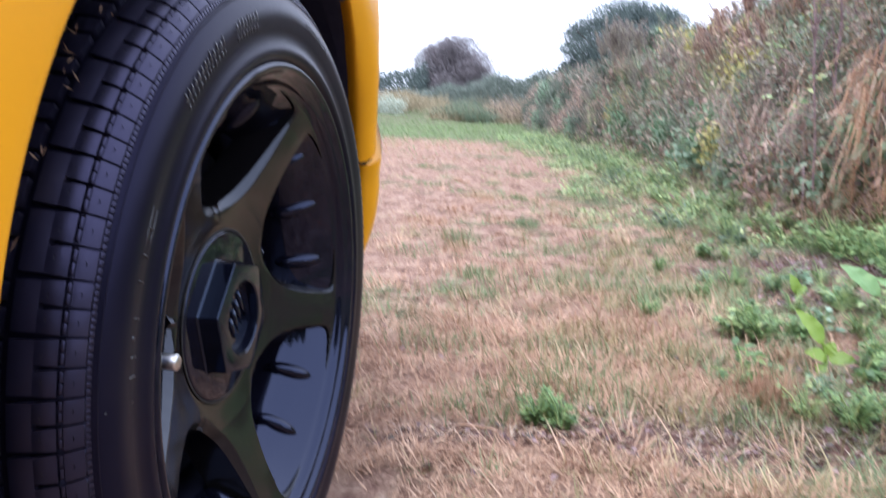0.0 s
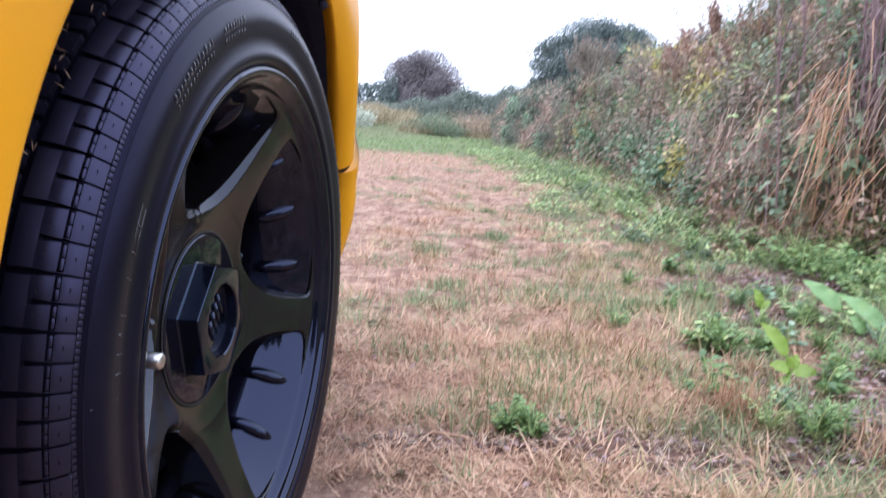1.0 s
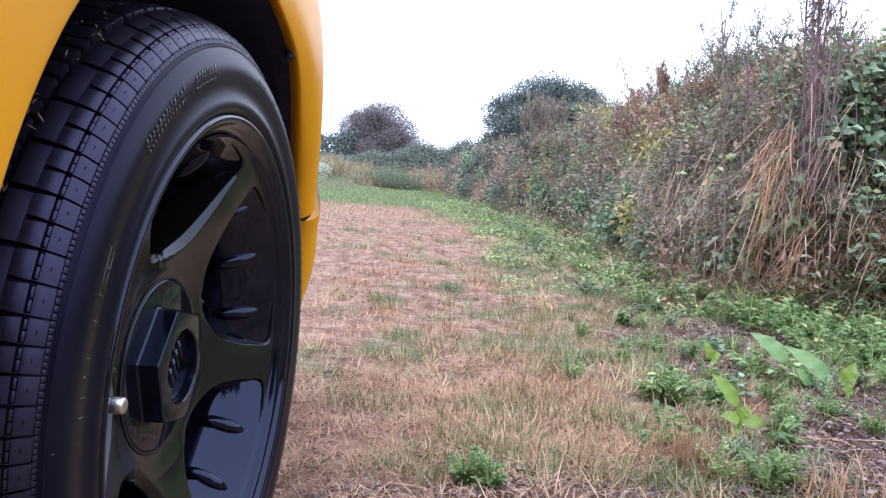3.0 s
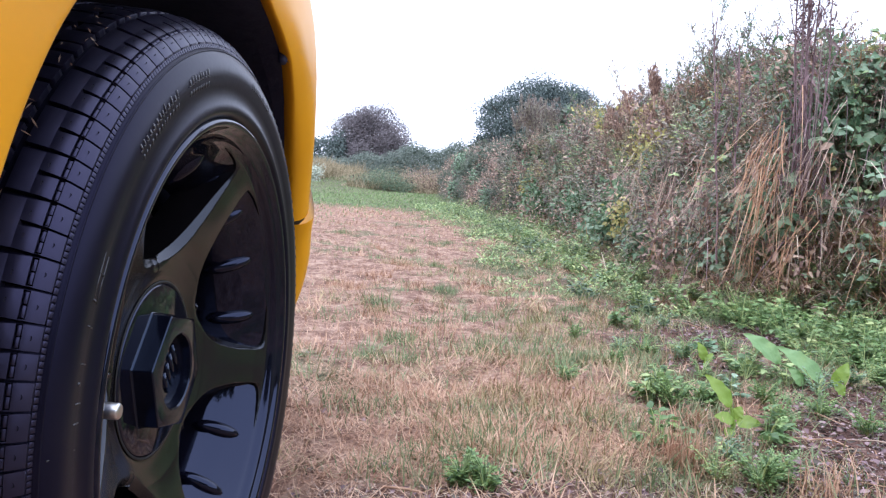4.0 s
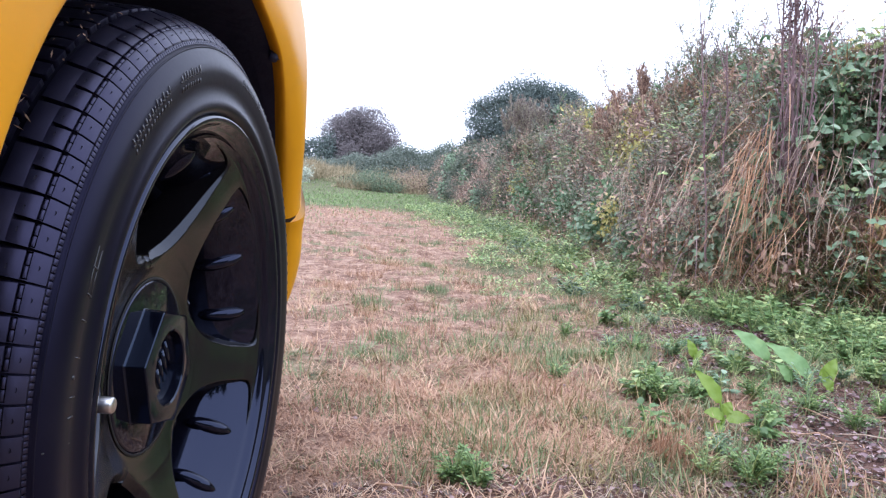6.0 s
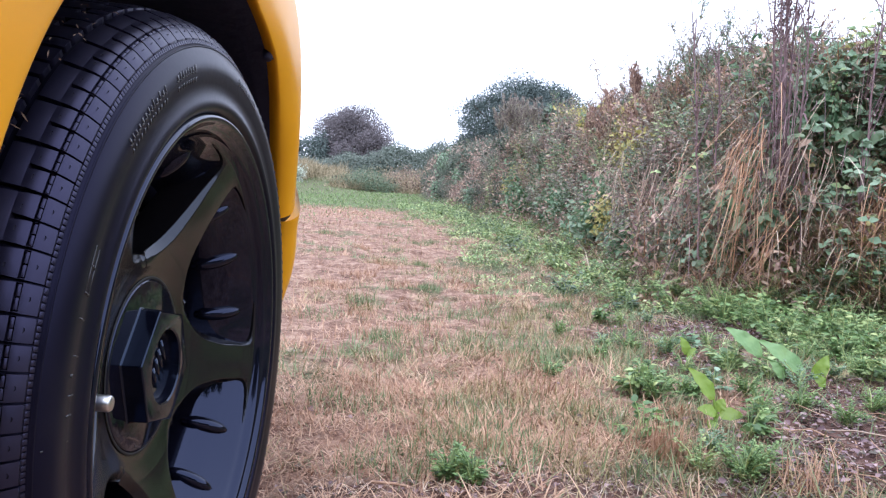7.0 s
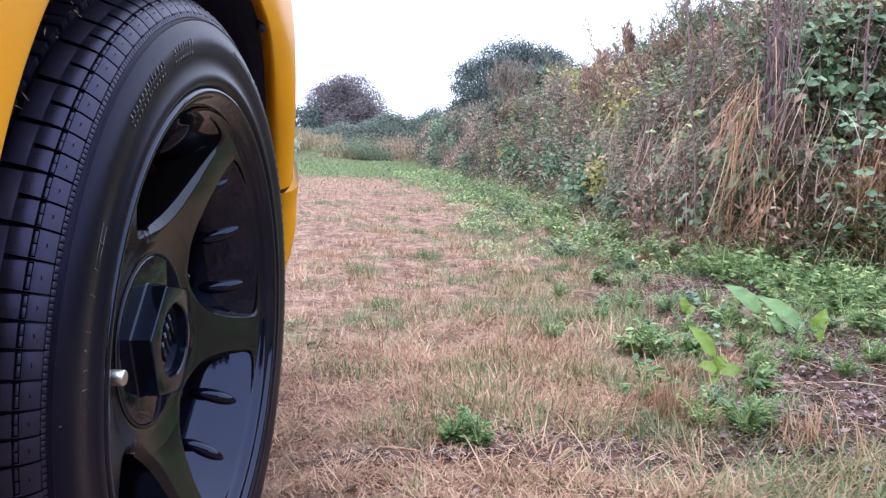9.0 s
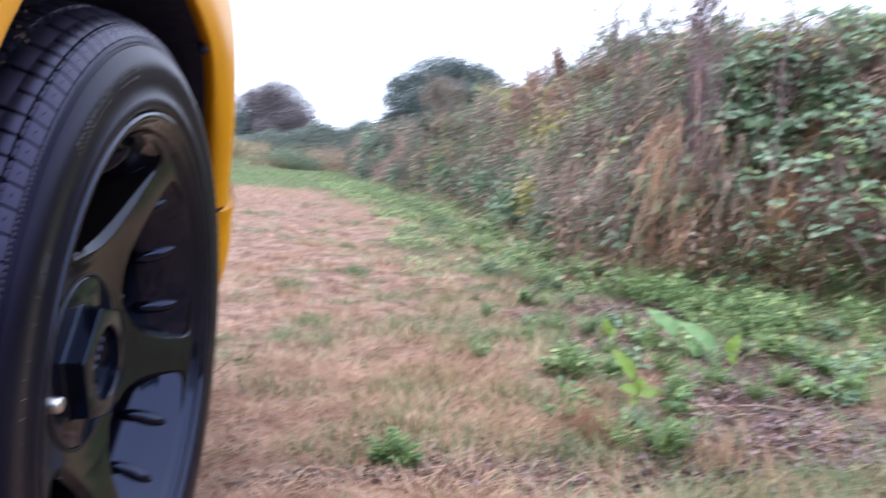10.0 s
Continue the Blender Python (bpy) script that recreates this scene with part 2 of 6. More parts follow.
class Strips:
    """Gathers many blades, stems and leaves, and makes one mesh of them."""

    def __init__(self):
        self.v, self.f3, self.f4, self.n = [], [], [], 0

    def add(self, v, f3, f4):
        self.v.append(v)
        if len(f3):
            self.f3.append(np.asarray(f3) + self.n)
        if len(f4):
            self.f4.append(np.asarray(f4) + self.n)
        self.n += len(v)

    def blades(self, base, az, length, width, lean, curl, seg=2):
        """Tapered blades: az the way they lean, lean from upright, curl the further bend."""
        n = len(base)
        d = np.stack([np.cos(az), np.sin(az), np.zeros(n)], 1)
        side = np.stack([-np.sin(az), np.cos(az), np.zeros(n)], 1)
        p = base.copy()
        rows = []
        for k in range(seg + 1):
            w = width * (1 - k / seg) ** 0.7 * 0.5
            if k < seg:
                rows += [p - side * w[:, None], p + side * w[:, None]]
            else:
                rows.append(p)
            phi = lean + curl * (k + 0.5) / seg
            p = p + (d * np.sin(phi)[:, None] + np.array([0, 0, 1.0]) * np.cos(phi)[:, None]) * (length / seg)[:, None]
        m = len(rows)
        v = np.stack(rows, 1).reshape(-1, 3)
        o = np.arange(n)[:, None] * m
        f4 = [o + np.array([2 * k, 2 * k + 1, 2 * k + 3, 2 * k + 2]) for k in range(seg - 1)]
        f3 = o + np.array([2 * seg - 2, 2 * seg - 1, 2 * seg])
        self.add(v, f3, np.concatenate(f4) if f4 else [])

    def leaves(self, base, way, up, length, width, fold=0.25, droop=0.2):
        """Ovate leaves folded along the midrib: six corners and a tip."""
        way = way / np.linalg.norm(way, axis=1)[:, None]
        side = np.cross(way, up)
        side /= np.linalg.norm(side, axis=1)[:, None] + 1e-9
        nor = np.cross(side, way)
        L, W = length[:, None], width[:, None]
        mid = base + way * L * 0.42
        tip = base + way * L - nor * L * droop
        a = base + way * L * 0.34 + side * W * 0.5 + nor * W * fold
        c = base + way * L * 0.34 - side * W * 0.5 + nor * W * fold
        a2 = base + way * L * 0.74 + side * W * 0.3 + nor * (W * fold * 0.5 - L * droop * 0.5)
        c2 = base + way * L * 0.74 - side * W * 0.3 + nor * (W * fold * 0.5 - L * droop * 0.5)
        v = np.stack([base, a, a2, tip, c2, c, mid], 1).reshape(-1, 3)
        o = np.arange(len(base))[:, None] * 7
        f3 = np.concatenate([o + np.array(t) for t in ((0, 1, 6), (1, 2, 6), (2, 3, 6), (3, 4, 6), (4, 5, 6), (5, 0, 6))])
        self.add(v, f3, [])

    def flakes(self, base, way, up, length, width):
        """Small diamond leaves."""
        way = way / np.linalg.norm(way, axis=1)[:, None]
        side = np.cross(way, up)
        side /= np.linalg.norm(side, axis=1)[:, None] + 1e-9
        nor = np.cross(side, way)
        L, W = length[:, None], width[:, None]
        v = np.stack([base, base + way * L * 0.5 + side * W * 0.5 + nor * W * 0.2, base + way * L,
                      base + way * L * 0.5 - side * W * 0.5 + nor * W * 0.2], 1).reshape(-1, 3)
        o = np.arange(len(base))[:, None] * 4
        self.add(v, np.concatenate([o + np.array((0, 1, 2)), o + np.array((0, 2, 3))]), [])

    def tube(self, pts, radii, sides=5):
        """A bent round stem through a few points."""
        pts = np.asarray(pts, float)
        t = np.gradient(pts, axis=0)
        t /= np.linalg.norm(t, axis=1)[:, None] + 1e-9
        ref = np.where(np.abs(t[:, 2:3]) > 0.9, np.array([[1.0, 0, 0]]), np.array([[0, 0, 1.0]]))
        s = np.cross(t, ref)
        s /= np.linalg.norm(s, axis=1)[:, None] + 1e-9
        u = np.cross(s, t)
        a = np.arange(sides) / sides * 2 * np.pi
        ring = pts[:, None] + np.asarray(radii, float)[:, None, None] * (s[:, None] * np.cos(a)[None, :, None] + u[:, None] * np.sin(a)[None, :, None])
        f4 = []
        for k in range(len(pts) - 1):
            i = np.arange(sides)
            j = (i + 1) % sides
            f4.append(np.stack([k * sides + i, k * sides + j, (k + 1) * sides + j, (k + 1) * sides + i], 1))
        self.add(ring.reshape(-1, 3), [], np.concatenate(f4))

    def make(self, name, mat, parent=None, label="", smooth=False, origin=(0, 0, 0), many=0):
        v = np.concatenate(self.v) - np.asarray(origin)
        f = []
        if self.f4:
            f.append(np.concatenate(self.f4))
        if self.f3:
            f.append(np.concatenate(self.f3))
        ob = from_arrays(name, v, f, mat, parent, label, smooth)
        return tagged(ob, kind="stuff") if parent is not None and len(self.v) + many > 3 else ob


def smooth_step(a, b, x):
    t = np.clip((x - a) / (b - a), 0, 1)
    return t * t * (3 - 2 * t)


def ripple(x, y, f, seed):
    """A cheap smooth noise of about -1 to 1."""
    r = np.random.default_rng(seed)
    out = 0
    for k in range(5):
        a, ph, q = r.uniform(0, 6.28), r.uniform(0, 6.28), f * r.uniform(0.6, 1.8)
        out = out + np.sin((x * math.cos(a) + y * math.sin(a)) * q + ph)
    return out / 2.6


def hedge_foot(y):
    """Where the thicket's foot runs along the track."""
    return np.interp(y, [-4, 1, 2.2, 2.55, 2.7, 3, 5, 7, 10, 15.6, 24, 40], [11.0, 7.5, 3.4, 1.75, 1.42, 1.08, 0.95, 0.75, 0.22, -0.55, -1.3, -2.5])


def verge_foot(y):
    """Where the verge's weeds end towards the bank, which turns away nearest the viewpoint."""
    return np.minimum(hedge_foot(y), 2.0)


def ground_z(x, y):
    s = x - hedge_foot(y)
    z = 0.24 * smooth_step(-0.32, 0.10, s) + 0.76 * smooth_step(0.16, 0.98, s)
    z = z + 0.012 * ripple(x, y, 7, 3) * np.exp(-np.abs(y) / 20) + 0.006 * ripple(x, y, 23, 4) * (np.abs(y) < 12)
    z = z + 0.55 * smooth_step(17, 26, y) * smooth_step(-2.6, -5.5, x)
    z = z + 0.25 * smooth_step(20, 34, y)
    z = z - 0.030 * np.exp(-((x + 0.26) / 0.14) ** 2) * np.exp(-((y - 0.69) / 0.28) ** 2)
    return z


def green_cover(x, y):
    """0 dry track, 1 green verge."""
    s = x - hedge_foot(y)
    edge = np.interp(y, [1, 1.9, 2.3, 2.6, 3, 4.4, 8, 14], [-6.1, -3.35, -2.07, -0.92, -0.80, -0.95, -1.05, -1.3])
    g = smooth_step(-0.22, 0.25, s - edge + 0.20 * ripple(x, y, 5, 9) + 0.14 * ripple(x, y, 15, 8)) * (0.72 + 0.28 * ripple(x, y, 9, 10))
    g = np.maximum(g, smooth_step(9.5, 13, y + 0.8 * ripple(x, y, 0.9, 11)))
    g = np.maximum(g, 0.62 * smooth_step(0.02, 0.55, x + 0.04 * (y - 1.2)) * (y < 3.4) * np.clip(0.55 + 0.7 * ripple(x, y, 8, 15), 0, 1))
    g = np.maximum(g, 0.62 * smooth_step(0.50, 0.95, 0.75 * ripple(x, y, 5.5, 12) + 0.5 * ripple(x, y, 19, 13)))
    return g


def earth_cover(x, y):
    s = x - hedge_foot(y)
    wob = 0.5 * ripple(x, y, 14, 14)
    e = 0 * x
    for cx, cy, rx, ry, k in ((0.66, 2.40, 0.26, 0.26, 1.0), (0.70, 1.36, 0.26, 0.19, 0.85), (0.64, 1.20, 0.2, 0.10, 0.8), (0.29, 1.15, 0.15, 0.10, 1.0), (0.10, 1.13, 0.12, 0.06, 0.85),
                              (-0.06, 1.06, 0.15, 0.05, 0.95), (0.62, 2.05, 0.14, 0.16, 0.6), (0.86, 1.75, 0.18, 0.2, 0.8), (0.45, 1.42, 0.10, 0.10, 0.6), (0.78, 2.62, 0.16, 0.14, 0.8), (0.22, 1.06, 0.10, 0.05, 0.8), (0.50, 2.9, 0.10, 0.12, 0.6), (0.36, 3.6, 0.10, 0.16, 0.5), (0.04, 1.5, 0.07, 0.05, 0.45), (-0.16, 1.42, 0.09, 0.06, 0.45)):
        e = np.maximum(e, k * smooth_step(1.5, 0.5, ((x - cx) / rx) ** 2 + ((y - cy) / ry) ** 2 + wob))
    return np.maximum(e, 0.34 * smooth_step(-0.15, 0.15, s) * (y < 16))


# ---- ground ----
def graded(near0, near1, step, far0, far1):
    a = list(np.arange(near0, near1, step))
    x, d = near1, step
    while x < far1:
        a.append(x)
        d *= 1.16
        x += d
    a.append(far1)
    x, d = near0, step
    while x > far0:
        d *= 1.16
        x -= d
        a.append(max(x, far0))
    return np.array(sorted(set(a)))


gx, gy = graded(-1.4, 2.4, 0.04, -900, 900), graded(0.2, 6.0, 0.04, -700, 1500)
GX, GY = np.meshgrid(gx, gy)
GZ = ground_z(GX, GY)
nx, ny = len(gx), len(gy)
ii = (np.arange(ny - 1)[:, None] * nx + np.arange(nx - 1)[None]).ravel()
ground = from_arrays("ground", np.stack([GX, GY, GZ], -1).reshape(-1, 3),
                     [np.stack([ii, ii + 1, ii + nx + 1, ii + nx], 1)], M_GROUND, smooth=True)
tagged(ground, "trodden field track of dry straw and bare earth with green verge", "ground", kind="structure")
for nm, fn in (("green_cover", green_cover), ("earth_cover", earth_cover)):
    at = ground.data.attributes.new(nm, "FLOAT", "POINT")
    at.data.foreach_set("value", fn(GX, GY).astype(np.float32).ravel())


# ---- the car's rear corner ----
WX, WY, WZ = -0.167, 0.685, 0.254
car = thing("yellow_car", "yellow car with a black alloy wheel parked on dry grass", "car", (WX, WY, 0))
bpy.context.view_layer.update()


def lathe(name, prof, mat, parent, label="", n=160, a0=0.0, a1=360.0, smooth=True):
    """A profile of (outward, radius) turned round the wheel's axle (x)."""
    full = abs(a1 - a0) >= 360
    a = np.radians(np.linspace(a0, a1, n, endpoint=not full))
    prof = np.array(prof)
    v = np.stack([np.repeat(prof[:, :1], len(a), 1), prof[:, 1:] * np.cos(a), prof[:, 1:] * np.sin(a)], -1)
    k, m = len(prof), len(a)
    i = np.arange(k - 1)[:, None] * m + np.arange(m if full else m - 1)[None]
    j = np.arange(k - 1)[:, None] * m + (np.arange(m if full else m - 1) + 1)[None] % m
    f = np.stack([i, j, j + m, i + m], -1).reshape(-1, 4)
    return from_arrays(name, v.reshape(-1, 3), [f], mat, parent, label, smooth)


# rim with a deep barrel
rim_prof = [(-0.178, 0.2), (-0.176, 0.150), (-0.064, 0.154), (-0.059, 0.157), (-0.050, 0.1575), (-0.034, 0.1708), (-0.0165, 0.1845), (-0.0130, 0.1880), (-0.0115, 0.1905),
            (-0.0085, 0.1918), (-0.0060, 0.1928), (-0.0042, 0.1962), (-0.0025, 0.1990), (0.0000, 0.2005), (0.0014, 0.2025),
            (0.0016, 0.2048), (0.0004, 0.2068), (-0.003, 0.2080), (-0.008, 0.2060)]
wheel = lathe("wheel", rim_prof, M_GLOSS, car, "gloss black five-spoke alloy wheel", 200)
wheel.location = (0, 0, WZ)
wheel.rotation_euler = (0, 0.0207, 0)

# tyre carcass, floor of the grooves below the tread
TYRE = np.array([(-0.008, 0.2030), (-0.0030, 0.2072), (0.0016, 0.2105), (0.0028, 0.2140), (0.0016, 0.2185), (-0.0002, 0.2240), (0.0004, 0.2310), (0.0020, 0.2390),
                 (0.0012, 0.2480), (-0.0030, 0.2560), (-0.0057, 0.2600), (-0.0075, 0.2640), (-0.0125, 0.2705), (-0.0200, 0.2755),
                 (-0.0350, 0.2812), (-0.0500, 0.2842), (-0.0970, 0.2870)])


def tread_r(o):
    """The tyre's outer radius at a distance in from the rim's edge."""
    o = np.where(o < -0.097, -0.194 - o, o)
    return np.interp(-o, -TYRE[9:, 0], TYRE[9:, 1])


car_prof = [tuple(p) for p in TYRE[:10]] + [(-0.0054, 0.2592), (-0.0068, 0.2592), (-0.0085, 0.2612)]
car_prof += [(o, float(tread_r(o)) - 0.0045) for o in np.linspace(-0.0125, -0.097, 14)]
car_prof += [(-0.194 - o, r) for o, r in car_prof[::-1]]
tyre = lathe("tyre", car_prof, M_RUBBER, wheel, "black low-profile road tyre with a dusty tread", 240)


def tread_block(st, o0, o1, a0, a1, lift=0.0, wedge=(0.0, 0.0)):
    """A block standing on the carcass between two distances and two angles; wedge narrows it at its inner end."""
    no, na = 5, 5
    t = np.linspace(0, 1, no)[:, None]
    o = o0 + (o1 - o0) * t
    s = np.linspace(0, 1, na)[None]
    a = (a0 + wedge[0] * t) * (1 - s) + (a1 - wedge[1] * t) * s
    # worn, slightly rounded edges
    edge = 0.00045 * ((np.abs(2 * s - 1) > 0.99) | (np.abs(2 * t - 1) > 0.99))
    r = tread_r(o) + lift - edge + 0 * a
    top = np.stack([o + 0 * a, r * np.cos(a), r * np.sin(a)], -1).reshape(-1, 3)
    f = [(i * na + j, i * na + j + 1, (i + 1) * na + j + 1, (i + 1) * na + j) for i in range(no - 1) for j in range(na - 1)]
    rim_i = [j for j in range(na)] + [i * na + na - 1 for i in range(1, no)] + [(no - 1) * na + j for j in range(na - 2, -1, -1)] + [i * na for i in range(no - 2, 0, -1)]
    wall_t = top[rim_i]
    low = wall_t.copy()
    low[:, 1:] *= (1 - 0.0052 / 0.275)
    m, n0 = len(rim_i), no * na
    f += [(n0 + k, n0 + (k + 1) % m, n0 + m + (k + 1) % m, n0 + m + k) for k in range(m)]
    st.add(np.concatenate([top, wall_t, low]), [], np.array(f))


# pairs of blocks of three pitch lengths, with an open slot after each pair and a blind one in its middle
tread, bars, grit = Strips(), Strips(), Strips()
PAIRS = 56
pitch = np.array([1.0, 1.12, 0.94, 1.0, 0.9, 1.1, 1.0, 0.94] * (PAIRS // 8))
starts = np.radians(147.7) + np.concatenate([[0], np.cumsum(pitch)[:-1]]) / pitch.sum() * 2 * np.pi


def dimple(o, a, r_long=0.0013, r_wide=0.0009):
    """A small dimple let into a block, coloured dark inside."""
    r = float(tread_r(o)) + 0.0003
    c = np.array([o, r * math.cos(a), r * math.sin(a)])
    t1, t2 = np.array([r_wide, 0, 0.0]), np.array([0, -math.sin(a), math.cos(a)]) * r_long
    ring = [c + t1 * math.cos(q) + t2 * math.sin(q) for q in np.linspace(0, 2 * math.pi, 8, endpoint=False)]
    grit.add(np.array([c - np.array([0, math.cos(a), math.sin(a)]) * 0.0009] + ring), np.array([(0, 1 + k, 1 + (k + 1) % 8) for k in range(8)]), [])


for k in range(PAIRS):
    a, p = starts[k], 2 * np.pi * pitch[k] / pitch.sum() / 2
    thin, wide = 0.0007 / 0.27, 0.0017 / 0.28
    for h in range(2):
        b = a + p * h
        # shoulder block over a notched foot
        tread_block(tread, -0.0073, -0.0136, b + thin, b + p - thin)
        for q in range(4):
            tread_block(tread, -0.0060, -0.0071, b + p * (q + 0.12) / 4, b + p * (q + 0.88) / 4, lift=-0.0008)
        # ladder of two small bars let into a shallow channel
        for q in range(2):
            tread_block(bars, -0.0142, -0.0158, b + p * (0.10 + 0.41 * q), b + p * (0.46 + 0.41 * q), lift=-0.0004)
        tread_block(bars, -0.0136, -0.0164, b + thin * 1.2, b + p * 0.06)
        tread_block(bars, -0.0136, -0.0164, b + p * 0.92, b + p - thin * 1.2)
        # block up to the end of the blind slot
        tread_block(tread, -0.0164, -0.0262, b + thin * 1.3, b + p - thin * 1.3, wedge=(wide - thin * 1.3, wide - thin * 1.3))
        dimple(-0.0104, b + p * 0.5)
        dimple(-0.0222, b + p * (0.42 if h else 0.62), 0.0014, 0.0006)
    # the pair runs on together to the first long groove
    tread_block(tread, -0.0262, -0.0372, a + wide, a + 2 * p - wide, wedge=(0.0008, 0.0008))
    # stepped blocks beyond it
    tread_block(tread, -0.0425, -0.0560, a + p * 0.25, a + p * 1.0 - wide)
    tread_block(tread, -0.0425, -0.0610, a + p * 1.0 + wide, a + p * 2.1)
    tread_block(tread, -0.0610, -0.0850, a + p * 0.5 + wide, a + p * 2.3 - wide)
    tread_block(tread, -0.1100, -0.1440, a + p + wide, a + 3 * p - wide)
    tread_block(tread, -0.1470, -0.1780, a + wide, a + 2 * p - wide)
    for h in range(2):
        tread_block(tread, -0.0890, -0.1060, a + p * h + thin, a + p * (h + 1) - thin)
        tread_block(tread, -0.1800, -0.1865, a + p * h + thin, a + p * (h + 1) - thin)
tread.make("tread", M_TREAD, wheel, "slotted tread blocks with dried mud", True)
bars.make("shoulder_ladder", M_TREAD, wheel, "row of small bars along the shoulder", True)
grit.make("dimple", M_RECESS, wheel)
# bits of dry grass in the grooves
bits = Strips()
n = 60
a, o = rng.uniform(1.9, 2.75, n), rng.uniform(-0.085, -0.036, n)
r = tread_r(o) + 0.0006
az = rng.normal(1.2, 0.5, n)
b = np.stack([o, r * np.cos(a), r * np.sin(a)], 1)
tang = np.stack([np.zeros(n), -np.sin(a), np.cos(a)], 1)
wayv = np.array([[1.0, 0, 0]]) * np.cos(az)[:, None] + tang * np.sin(az)[:, None]
bits.flakes(b, wayv, np.stack([np.zeros(n), np.cos(a), np.sin(a)], 1), rng.uniform(0.004, 0.012, n), rng.uniform(0.0006, 0.0013, n))
bits.make("stuck_straw", M_STRAW, wheel, "bits of dry grass stuck in the tread", many=9)

# raised bars where the sidewall carries writing, and mould marks
marks = Strips()


def side_bar(st, r0, r1, a0, a1, h=0.0005):
    rr, aa = np.array([r0, r1, r1, r0]), np.array([a0, a0, a1, a1])
    oo = np.interp(rr, TYRE[3:11, 1], TYRE[3:11, 0])
    lo = np.stack([oo - 0.0005, rr * np.cos(aa), rr * np.sin(aa)], 1)
    hi = lo + np.array([h + 0.0005, 0, 0])
    st.add(np.concatenate([lo, hi]), [], np.array([(4, 5, 6, 7), (0, 4, 7, 3), (1, 2, 6, 5), (0, 1, 5, 4), (2, 3, 7, 6)]))


for a_start, a_end in ((104, 113), (118, 133), (66, 79), (196, 208), (230, 262)):
    x = a_start
    while x < a_end:
        w = rng.uniform(0.5, 1.0)
        side_bar(marks, 0.2400, rng.uniform(0.2436, 0.2464), radians(x), radians(x + w * 0.40))
        side_bar(marks, 0.2400, 0.2412, radians(x), radians(x + w * 0.9))
        if 98 < a_start < 120:
            side_bar(marks, 0.2330, 0.2368, radians(x), radians(x + w * 0.4))
        x += w + 0.45
for x in (152.8, 156.6, 160.1, 165.0, 170.1, 172.7):
    side_bar(marks, 0.2296, 0.2372, radians(x), radians(x) + 0.0032, 0.0006)
side_bar(marks, 0.2310, 0.2540, radians(176.2), radians(176.2) + 0.003, 0.0006)
side_bar(marks, 0.2335, 0.2368, radians(167.4), radians(167.9), 0.0006)
side_bar(marks, 0.2300, 0.2304, radians(150), radians(157), 0.0004)
side_bar(marks, 0.2368, 0.2372, radians(150), radians(157), 0.0004)
for k in range(40):
    x = radians(-40 + k * 2.6)
    side_bar(marks, 0.2495, 0.2530, x, x + 0.012, 0.0009)
marks.make("sidewall_relief", M_MARK, wheel, "raised moulded marks on the sidewall")
for r0, r1 in ((0.2572, 0.2580),):
    o0, o1 = np.interp([r0, r1], TYRE[:11, 1], TYRE[:11, 0])
    lathe("sidewall_ring", [(o0 - 0.001, r0), (o0 + 0.0006, r0), (o1 + 0.0006, r1), (o1 - 0.001, r1)], M_RUBBER, wheel, n=160)

# spokes: five wide arms, narrow at the rim, with rounded windows between
R_DENSE = np.linspace(0.060, 0.190, 521)
W_DENSE = np.interp(R_DENSE, [0.0, 0.0935, 0.0945, 0.0965, 0.0985, 0.101, 0.105, 0.111, 0.120, 0.132, 0.145, 0.170, 0.178, 0.1822, 0.1848, 0.1868],
                    [0.0, 0.0, 4.0, 8.0, 11.0, 14.0, 17.2, 20.4, 23.3, 25.7, 27.5, 29.6, 29.9, 29.5, 27.0, 14.0])
blur = np.exp(-0.5 * (np.arange(-8, 9) / 4.0) ** 2)
W_DENSE = np.convolve(np.pad(W_DENSE, 8, "edge"), blur / blur.sum(), "valid")
W_DENSE = np.where(R_DENSE < 0.0940, 0, W_DENSE)
R_S = np.concatenate([np.linspace(0.066, 0.090, 7), np.linspace(0.0915, 0.112, 30), np.linspace(0.1135, 0.176, 40), np.linspace(0.178, 0.1868, 10)])
O_DENSE = np.interp(R_DENSE, [0.066, 0.075, 0.100, 0.140, 0.170, 0.187], [-0.0535, -0.0530, -0.0450, -0.0310, -0.0200, -0.0125])
O_DENSE = np.convolve(np.pad(O_DENSE, 8, "edge"), blur / blur.sum(), "valid")
in_win = (R_DENSE >= 0.0940) & (R_DENSE <= 0.1868)
EDGE_R, EDGE_A = R_DENSE[in_win], np.radians(36.0 - W_DENSE[in_win])
EDGE_Y, EDGE_Z = EDGE_R * np.cos(EDGE_A), EDGE_R * np.sin(EDGE_A)


def chamfer(y, z):
    """How far the spoke's face falls away near the window's edge."""
    d = np.hypot(y - EDGE_Y, abs(z) - EDGE_Z)
    k = int(d.argmin())
    wide = np.interp(EDGE_R[k], [0.094, 0.112, 0.150, 0.178], [0.0074, 0.0070, 0.0046, 0.0016])
    t = np.clip(1 - d[k] / wide, 0, 1)
    return -wide * 1.0 * (t ** 1.05)


